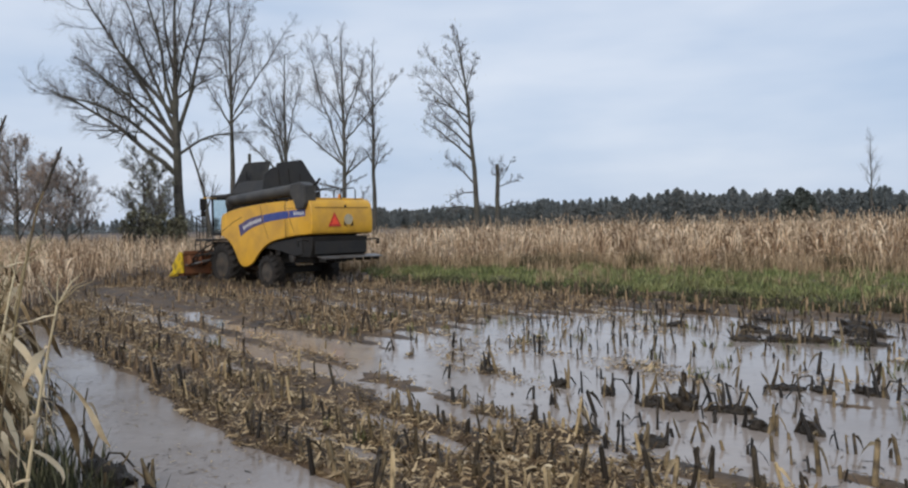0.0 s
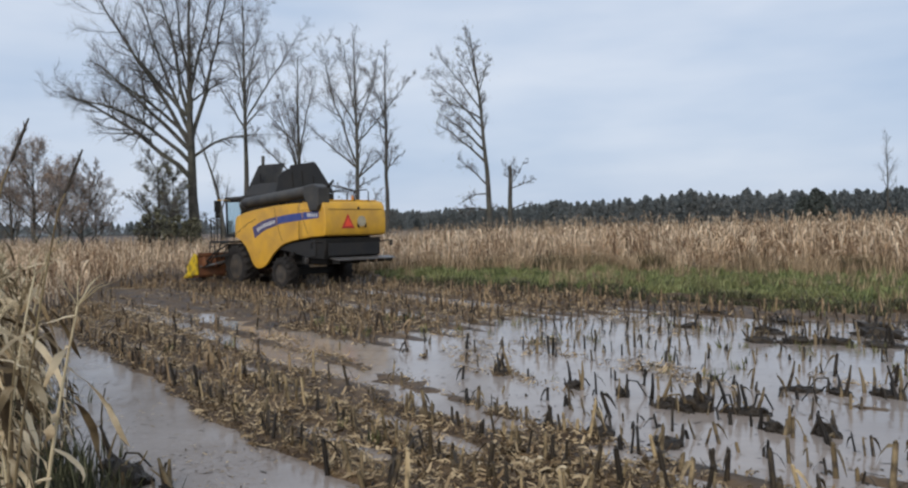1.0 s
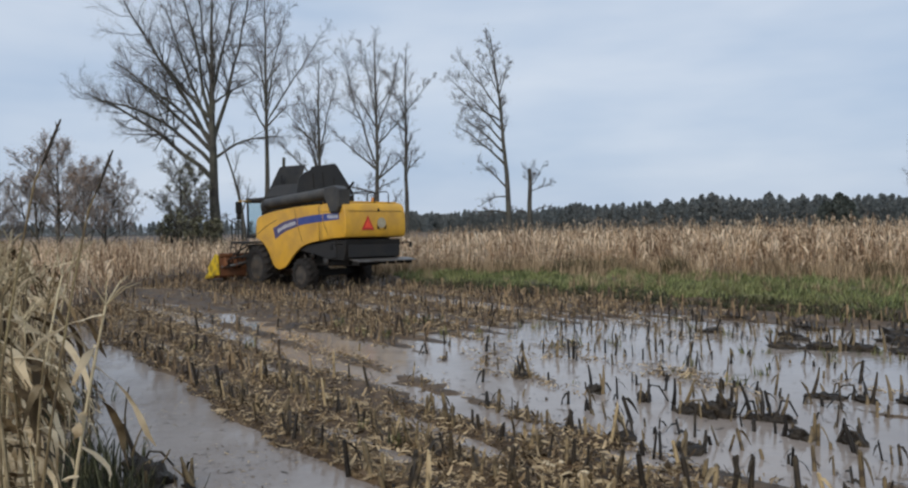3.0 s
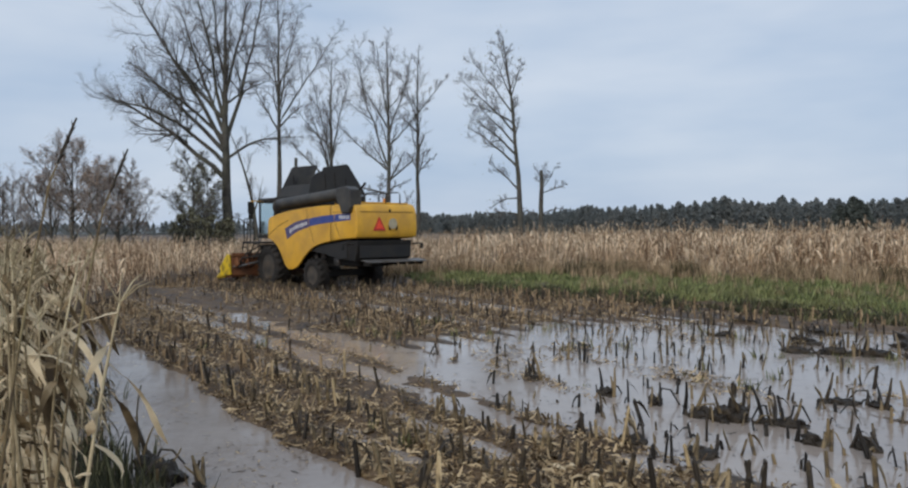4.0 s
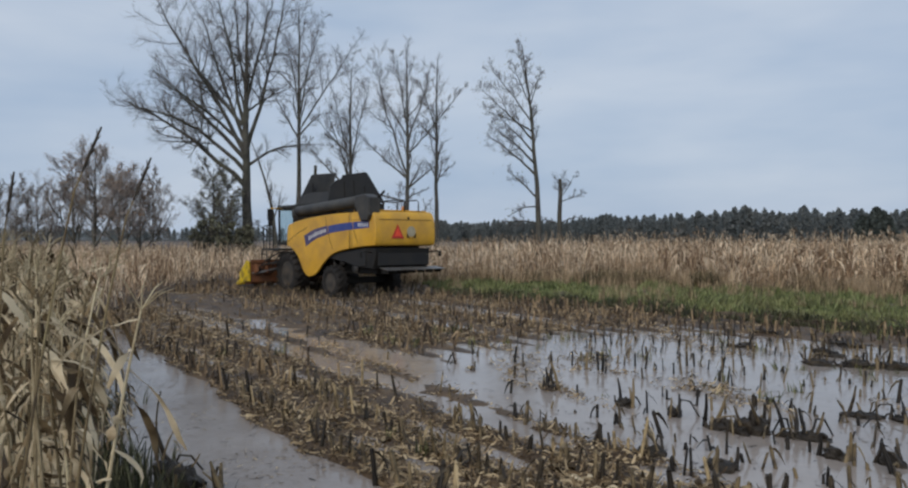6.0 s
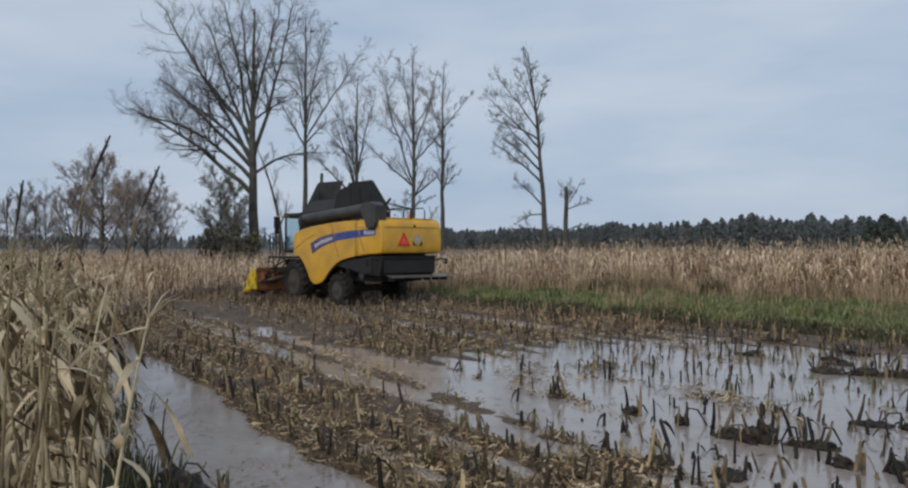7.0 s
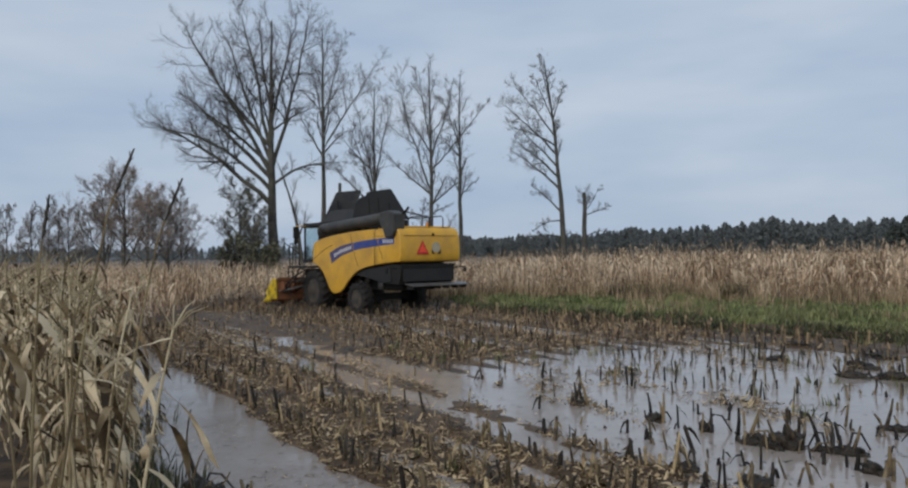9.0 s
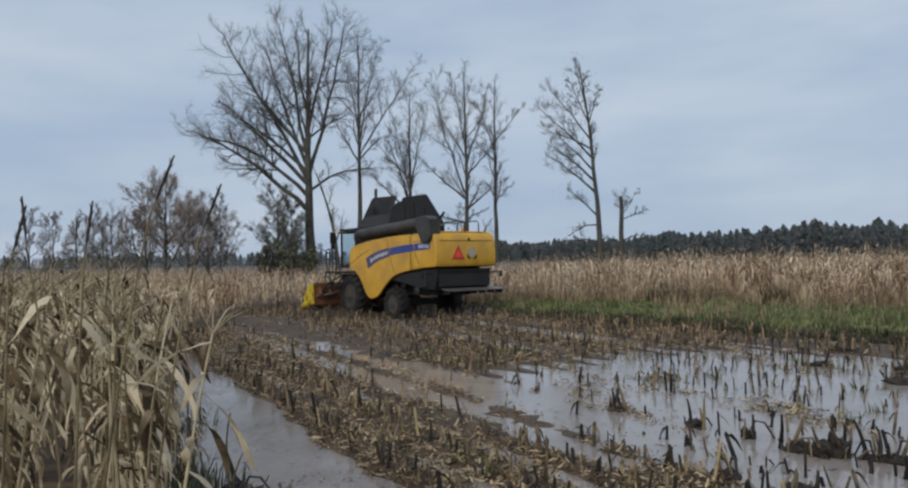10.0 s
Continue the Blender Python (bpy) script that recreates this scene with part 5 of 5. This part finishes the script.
    tail = part("decal", ribbon(band, np.linspace(0.135, 0.12, len(band)), left + 0.002, 0.005), BLUE, m, "dark blue decal band with pale figures")
    for x in np.linspace(-5.15, -5.7, 5):
        part("lettering", box((0.075, 0.006, 0.13), (x, left + 0.009, 2.655), 0, Matrix.Rotation(radians(8), 4, "Y")), WHITE, tail)
    # back of the hood: warning triangle and emblem
    tri = lambda r: [(0.0, r), (-0.9 * r, -0.62 * r), (0.9 * r, -0.62 * r)]
    sign = across([(0.39 + y, 2.36 + z) for y, z in tri(0.31)], -6.225, -6.205, 0.004)
    sign = part("warning_triangle", sign, RED_RIM, m, "red slow-vehicle triangle")
    part("reflector", across([(0.39 + y, 2.36 + z) for y, z in tri(0.2)], -6.232, -6.226, 0), RED, sign, "bright orange-red centre")
    badge = lathe([(0.19, 0), (0.19, 0.012)], 20)
    badge.transform(Matrix.Translation((-6.205, -0.22, 2.42)) @ Matrix.Rotation(radians(90), 4, "Z"))
    badge = part("emblem", badge, SILVER, m, "pale round maker's emblem")
    for s in (-1, 1):
        part("emblem_leaf", across([(-0.22 + s * 0.03, 2.16), (-0.22 + s * 0.2, 2.2), (-0.22 + s * 0.21, 2.36), (-0.22 + s * 0.1, 2.2)], -6.226, -6.218, 0), BLACK, badge)
    # tank body, covers and unloading auger
    part("body", box((5.6, 2.3, 1.5), (-2.7, 0, 2.2), 0.05), BLACK, m, "dark machine body between the panels")
    part("grain_tank", box((2.9, 2.5, 0.75), (-1.55, -0.05, 3.2), 0.04), BLACK, m, "black grain tank")
    covers = (
        (-0.45, 0.06, [(-0.1, 0), (1.25, 0), (0.6, 1.17), (0.52, 1.22), (-0.6, 1.36), (-0.62, 1.3)], "dark grey front tank cover folded up, lightened for the sky on it"),
        (-2.8, 0.1, [(-1.42, 0), (1.28, 0), (1.14, 0.6), (0.85, 0.84), (0.6, 0.92), (0.54, 1.06), (-0.55, 1.24), (-0.64, 1.18)], "dark grey rear tank cover folded up"))
    for x, lean, shape, word in covers:
        flap = across(shape, -0.025, 0.025, 0.008)
        stand = Matrix.Translation((x, -0.05, 3.6)) @ Matrix.Rotation(lean, 4, "Y")
        flap.transform(stand)
        # the front cover's lighter auger grey stands in for sky light falling on it
        flap = part("tank_cover", flap, AUGER if "front" in word else TANK, m, word)
        for y, h in ((0.45, 0.6), (0.55, 0.8)) if lean < 0.08 else ((-0.45, 0.6), (0.05, 0.8), (0.5, 0.75)):
            rib = box((0.03, 0.035, h), (-0.035, y, h / 2 + 0.05), 0.005)
            rib.transform(stand)
            part("rib", rib, BLACK, flap)
    for s, h in ((1, 0.5), (-1, 0.95)):
        side = plate([(-2.72, 0), (-0.42, 0), (-0.62, h * 0.9), (-1.3, h), (-2.5, h * 0.96)], -0.02, 0.02, 0.006)
        side.transform(Matrix.Translation((0, s * 1.22 - 0.05, 3.55)) @ Matrix.Rotation(s * 0.4, 4, "X"))
        part("tank_side_cover", side, TANK, m, "dark side cover of the grain tank")
    tube = part("auger_tube", pipe(smooth_curve([(-0.5, 1.2, 3.26), (-2.8, 1.24, 3.38), (-5.4, 1.27, 3.52)], 3), 0.215, 18), AUGER, m, "long dark unloading auger folded back")
    part("auger_elbow", pipe(smooth_curve([(-0.3, 1.0, 2.9), (-0.28, 1.12, 3.16), (-0.55, 1.2, 3.26)], 4), 0.25, 14), AUGER, tube)
    spout = plate([(-5.1, 3.32), (-5.12, 3.7), (-5.7, 3.75), (-6.05, 3.62), (-6.02, 3.0), (-5.9, 2.8), (-5.45, 2.78), (-5.33, 3.05)], 1.02, 1.52, 0.05, 2)
    part("auger_spout", spout, AUGER, tube, "dark rubber discharge spout")
    part("spout_handle", pipe([(-5.95, 1.1, 3.6), (-6.15, 1.08, 3.7), (-6.3, 1.05, 3.84)], 0.045), BLACK, tube)
    part("auger_support", box((0.1, 0.16, 0.42), (-3.6, 1.2, 3.12), 0.01), BLACK, m)
    part("auger_support", box((0.14, 0.2, 0.3), (-4.7, 1.1, 3.2), 0.01), GUARD, m)
    # rail and beacon on the rear deck
    for y in (-0.1, -0.75):
        part("deck_rail", pipe([(-5.95, y, 3.15), (-5.95, y, 3.5), (-5.85, y, 3.58), (-4.75, y, 3.58), (-4.65, y, 3.5), (-4.65, y, 3.15)], 0.022), GUARD, m, "bent tube guard rail")
    part("deck_rail", pipe([(-4.65, -0.1, 3.55), (-4.65, -0.75, 3.55)], 0.02), GUARD, m)
    beacon = lathe([(0.07, 0), (0.075, 0.05), (0.06, 0.16), (0.02, 0.19)], 14)
    beacon.transform(Matrix.Translation((-5.4, -0.45, 3.18)) @ Matrix.Rotation(radians(90), 4, "X"))
    part("beacon", beacon, AMBER, m, "small amber beacon")
    # cab
    cab = part("cab", box((1.5, 1.9, 0.14), (1.05, 0, 1.95), 0.03), BLACK, m, "driver's cab with dark pillars and glass")
    part("cab_roof", box((1.6, 1.9, 0.2), (1.1, 0, 3.48), 0.07), BLACK, cab, "dark cab roof")
    part("cab_back", box((0.1, 1.9, 1.5), (0.33, 0, 2.7), 0.02), BLACK, cab)
    for x, y in ((1.72, 0.9), (1.72, -0.9), (0.4, 0.92), (0.4, -0.92)):
        part("pillar", box((0.09, 0.07, 1.5), (x, y, 2.7), 0.01), BLACK, cab)
    part("windscreen", box((0.012, 1.75, 1.42), (1.74, 0, 2.7), 0), GLASS, cab)
    for y in (0.93, -0.93):
        part("side_window", box((1.24, 0.012, 1.42), (1.06, y, 2.7), 0), GLASS, cab)
    part("operator_seat", box((0.45, 0.5, 0.75), (0.75, 0, 2.35), 0.1), BLACK, cab)
    arm = part("mirror_arm", pipe([(1.3, 0.95, 3.42), (1.05, 1.4, 3.44), (1.0, 1.68, 3.42)], 0.025), YELLOW, m, "yellow mirror arm")
    part("mirror", box((0.1, 0.26, 0.5), (1.0, 1.7, 3.16), 0.04), BLACK, arm, "tall black mirror")
    part("mirror", box((0.09, 0.2, 0.22), (1.0, 1.7, 2.8), 0.04), BLACK, arm)
    # platform, rail and ladder beside the cab
    part("platform", box((1.5, 0.75, 0.08), (1.05, 1.3, 1.7), 0.01), GUARD, m, "steel platform beside the cab")
    rail = part("platform_rail", pipe([(1.75, 1.62, 1.74), (1.75, 1.62, 2.62), (1.68, 1.62, 2.7), (0.95, 1.62, 2.7), (0.88, 1.62, 2.62), (0.88, 1.62, 1.74)], 0.022), BLACK, m, "black tube hand rail")
    part("rail_bar", pipe([(1.75, 1.62, 2.25), (0.88, 1.62, 2.25)], 0.018), BLACK, rail)
    for x in (1.2, 1.5):
        part("rail_bar", pipe([(x, 1.62, 1.74), (x, 1.62, 2.7)], 0.018), BLACK, rail)
    ladder = part("ladder", pipe([(1.75, 1.68, 1.7), (1.75, 1.72, 0.7)], 0.025), BLACK, m, "black access ladder")
    part("stringer", pipe([(1.35, 1.68, 1.7), (1.35, 1.72, 0.7)], 0.025), BLACK, ladder)
    for z in (0.75, 1.0, 1.25, 1.5):
        part("rung", box((0.42, 0.12, 0.03), (1.55, 1.72, z), 0.005), GUARD, ladder)
    # axles, chassis, guards
    part("front_axle", box((0.4, 2.2, 0.4), (0, 0, 0.8), 0.04), BLACK, m)
    part("rear_axle", box((0.25, 2.2, 0.25), (-3.35, 0, 0.55), 0.03), BLACK, m)
    part("chassis", box((5.4, 1.5, 0.9), (-2.75, 0, 1.3), 0.06), BLACK, m, "black underbody with belts and shafts")
    part("sieve_box", plate([(-1.4, 0.85), (-4.9, 1.0), (-5.3, 1.6), (-1.4, 1.6)], -0.75, 0.75, 0.03), BLACK, m)
    part("side_guard", plate([(-2.9, 1.42), (-3.6, 1.62), (-5.4, 1.78), (-5.45, 1.2), (-4.9, 1.12), (-4.0, 1.3)], 1.2, 1.26, 0.012), GUARD, m, "grey sheet-steel guard under the hood")
    part("side_guard", plate([(-2.9, 1.42), (-3.6, 1.62), (-5.4, 1.78), (-5.45, 1.2), (-4.9, 1.12), (-4.0, 1.3)], -1.26, -1.2, 0.012), GUARD, m)
    for x, z, r in ((-2.5, 1.15, 0.24), (-3.15, 1.25, 0.17), (-4.1, 1.05, 0.2), (-1.8, 1.3, 0.15)):
        pulley = lathe([(r, 0), (r * 0.93, 0.02), (r, 0.05), (r * 0.3, 0.06)], 20)
        pulley.transform(Matrix.Translation((x, 0.78, z)))
        part("pulley", pulley, STEEL, m, "steel belt pulley spattered with mud")
    part("drive_belt", pipe([(-2.5, 0.82, 1.38), (-4.1, 0.82, 1.24)], 0.02), BLACK, m)
    part("drive_belt", pipe([(-2.5, 0.82, 0.92), (-4.1, 0.82, 0.86)], 0.02), BLACK, m)
    # straw chopper and tailboard
    part("straw_chopper", plate([(-5.0, 1.1), (-5.0, 1.82), (-6.05, 1.82), (-5.95, 1.35), (-5.85, 1.08)], -1.22, 1.22, 0.03), BLACK, m, "black straw chopper housing")
    part("chopper_flap", box((0.03, 2.3, 0.44), (-6.06, 0, 1.42), 0.008), GUARD, m, "grey chopper flap")
    shelf = box((0.55, 2.6, 0.045), (0, 0, 0), 0.012)
    shelf.transform(Matrix.Translation((-6.2, -0.3, 1.08)) @ Matrix.Rotation(radians(-7), 4, "Y"))
    shelf = part("spreader_board", shelf, STEEL, m, "pale steel spreader board at the tail")
    for y in np.linspace(-1.5, 0.9, 7):
        fin = box((0.42, 0.012, 0.12), (-6.15, y, 0.98), 0)
        part("fin", fin, BLACK, shelf)
    for s in (-1, 1):
        bracket = part("lamp_bracket", pipe([(-5.9, s * 1.3, 1.66), (-5.95, s * 1.62, 1.7), (-5.95, s * 1.75, 1.68)], 0.025), BLACK, m)
        part("rear_lamp", box((0.07, 0.1, 0.22), (-5.95, s * 1.78, 1.6), 0.02), BLACK, bracket, "dark rear lamp on a bracket")
    # wheels
    for s in (1, -1):
        wheel(m, (0, s * 1.17, 0.72), 0.9, 0.66, s, 18)
        wheel(m, (-3.35, s * 1.24, 0.5), 0.64, 0.46, s, 16)
    # feeder and maize header
    part("feeder_house", plate([(0.6, 0.9), (0.6, 1.6), (1.5, 1.15), (1.5, 0.5)], -0.7, 0.7, 0.04), RUST, m, "muddy rust-orange feeder housing")
    part("gearbox", box((0.7, 0.6, 0.55), (0.75, 0.95, 1.35), 0.05), BLACK, m)
    head = part("maize_header", plate([(1.45, 0.35), (1.45, 1.05), (1.55, 1.15), (1.65, 1.1), (1.68, 0.42), (2.2, 0.3), (2.2, 0.2), (1.55, 0.25)], -2.35, 2.35, 0.02), RUST, m, "muddy maize header")
    # hoses, shafts and brackets between the wheel and the header
    r = np.random.default_rng(77)
    for k in range(9):
        y, z = 0.75 + 0.17 * k, r.uniform(0.75, 1.45)
        part("hose", pipe(smooth_curve([(0.5, min(y, 1.5), z + 0.25), (0.95, y, z + r.uniform(-0.1, 0.3)), (1.3, y + r.uniform(-0.1, 0.2), z - 0.15), (1.5, y + 0.1, 0.95)], 4), 0.03, 6), BLACK, head)
    for y in (0.6, 1.15, 1.75, 2.2):
        part("bracket", box((0.34, 0.07, r.uniform(0.35, 0.6)), (1.32, y, 0.9), 0.012, Matrix.Rotation(0.4, 4, "Y")), BLACK if y < 1.5 else RUST, head)
    part("drive_shaft", pipe([(0.9, 1.2, 0.95), (1.3, 2.1, 0.72), (1.5, 2.3, 0.7)], 0.05, 8), STEEL, head)
    part("top_beam", box((0.14, 4.7, 0.14), (1.5, 0, 1.2), 0.02), RUST, head, "muddy orange beam of the header")
    auger = lathe([(0.2, -2.25), (0.2, 2.25)], 16)
    auger.transform(Matrix.Translation((1.95, 0, 0.58)))
    part("cross_auger", auger, BLACK, head)
    for y in np.linspace(-2.25, 2.25, 7):
        end = abs(abs(y) - 2.25) < 0.01
        snout = bmesh.new()
        rows = [(1.62, 0.24 if not end else 0.16, 0.5, 0.98 if end else 0.78), (2.05, 0.24 if not end else 0.15, 0.22, 0.82 if end else 0.62), (2.5, 0.17, 0.2, 0.52), (2.9, 0.09, 0.15, 0.32), (3.1, 0.03, 0.14, 0.2)]
        rings = []
        for x, w, z0, z1 in rows:
            rings.append([snout.verts.new((x, y + w * math.cos(a), z0 + (z1 - z0) * max(0.0, math.sin(a)))) for a in np.linspace(0, math.pi, 7)])
        for a, b in zip(rings, rings[1:]):
            for k in range(6):
                snout.faces.new((a[k], a[k + 1], b[k + 1], b[k])).smooth = True
            snout.faces.new((a[6], a[0], b[0], b[6]))
        snout.faces.new(rings[0])
        snout.faces.new(rings[-1][::-1])
        part("snout", snout, HEADER_YELLOW, head, "bright yellow header snout")
    for s in (1, -1):
        part("end_shield", plate([(1.4, 0.38), (1.46, 1.2), (1.7, 1.24), (2.35, 0.68), (2.25, 0.28)], s * 2.42 - 0.03, s * 2.42 + 0.03, 0.015), HEADER_YELLOW, head, "yellow end shield of the header")
    return tagged(m, "mud-spattered yellow combine harvester with a blue side band", "combine harvester")


combine = combine_harvester()
combine.matrix_world = pose(-6.2, 32.5, -0.13, 0, 0, 131.3)
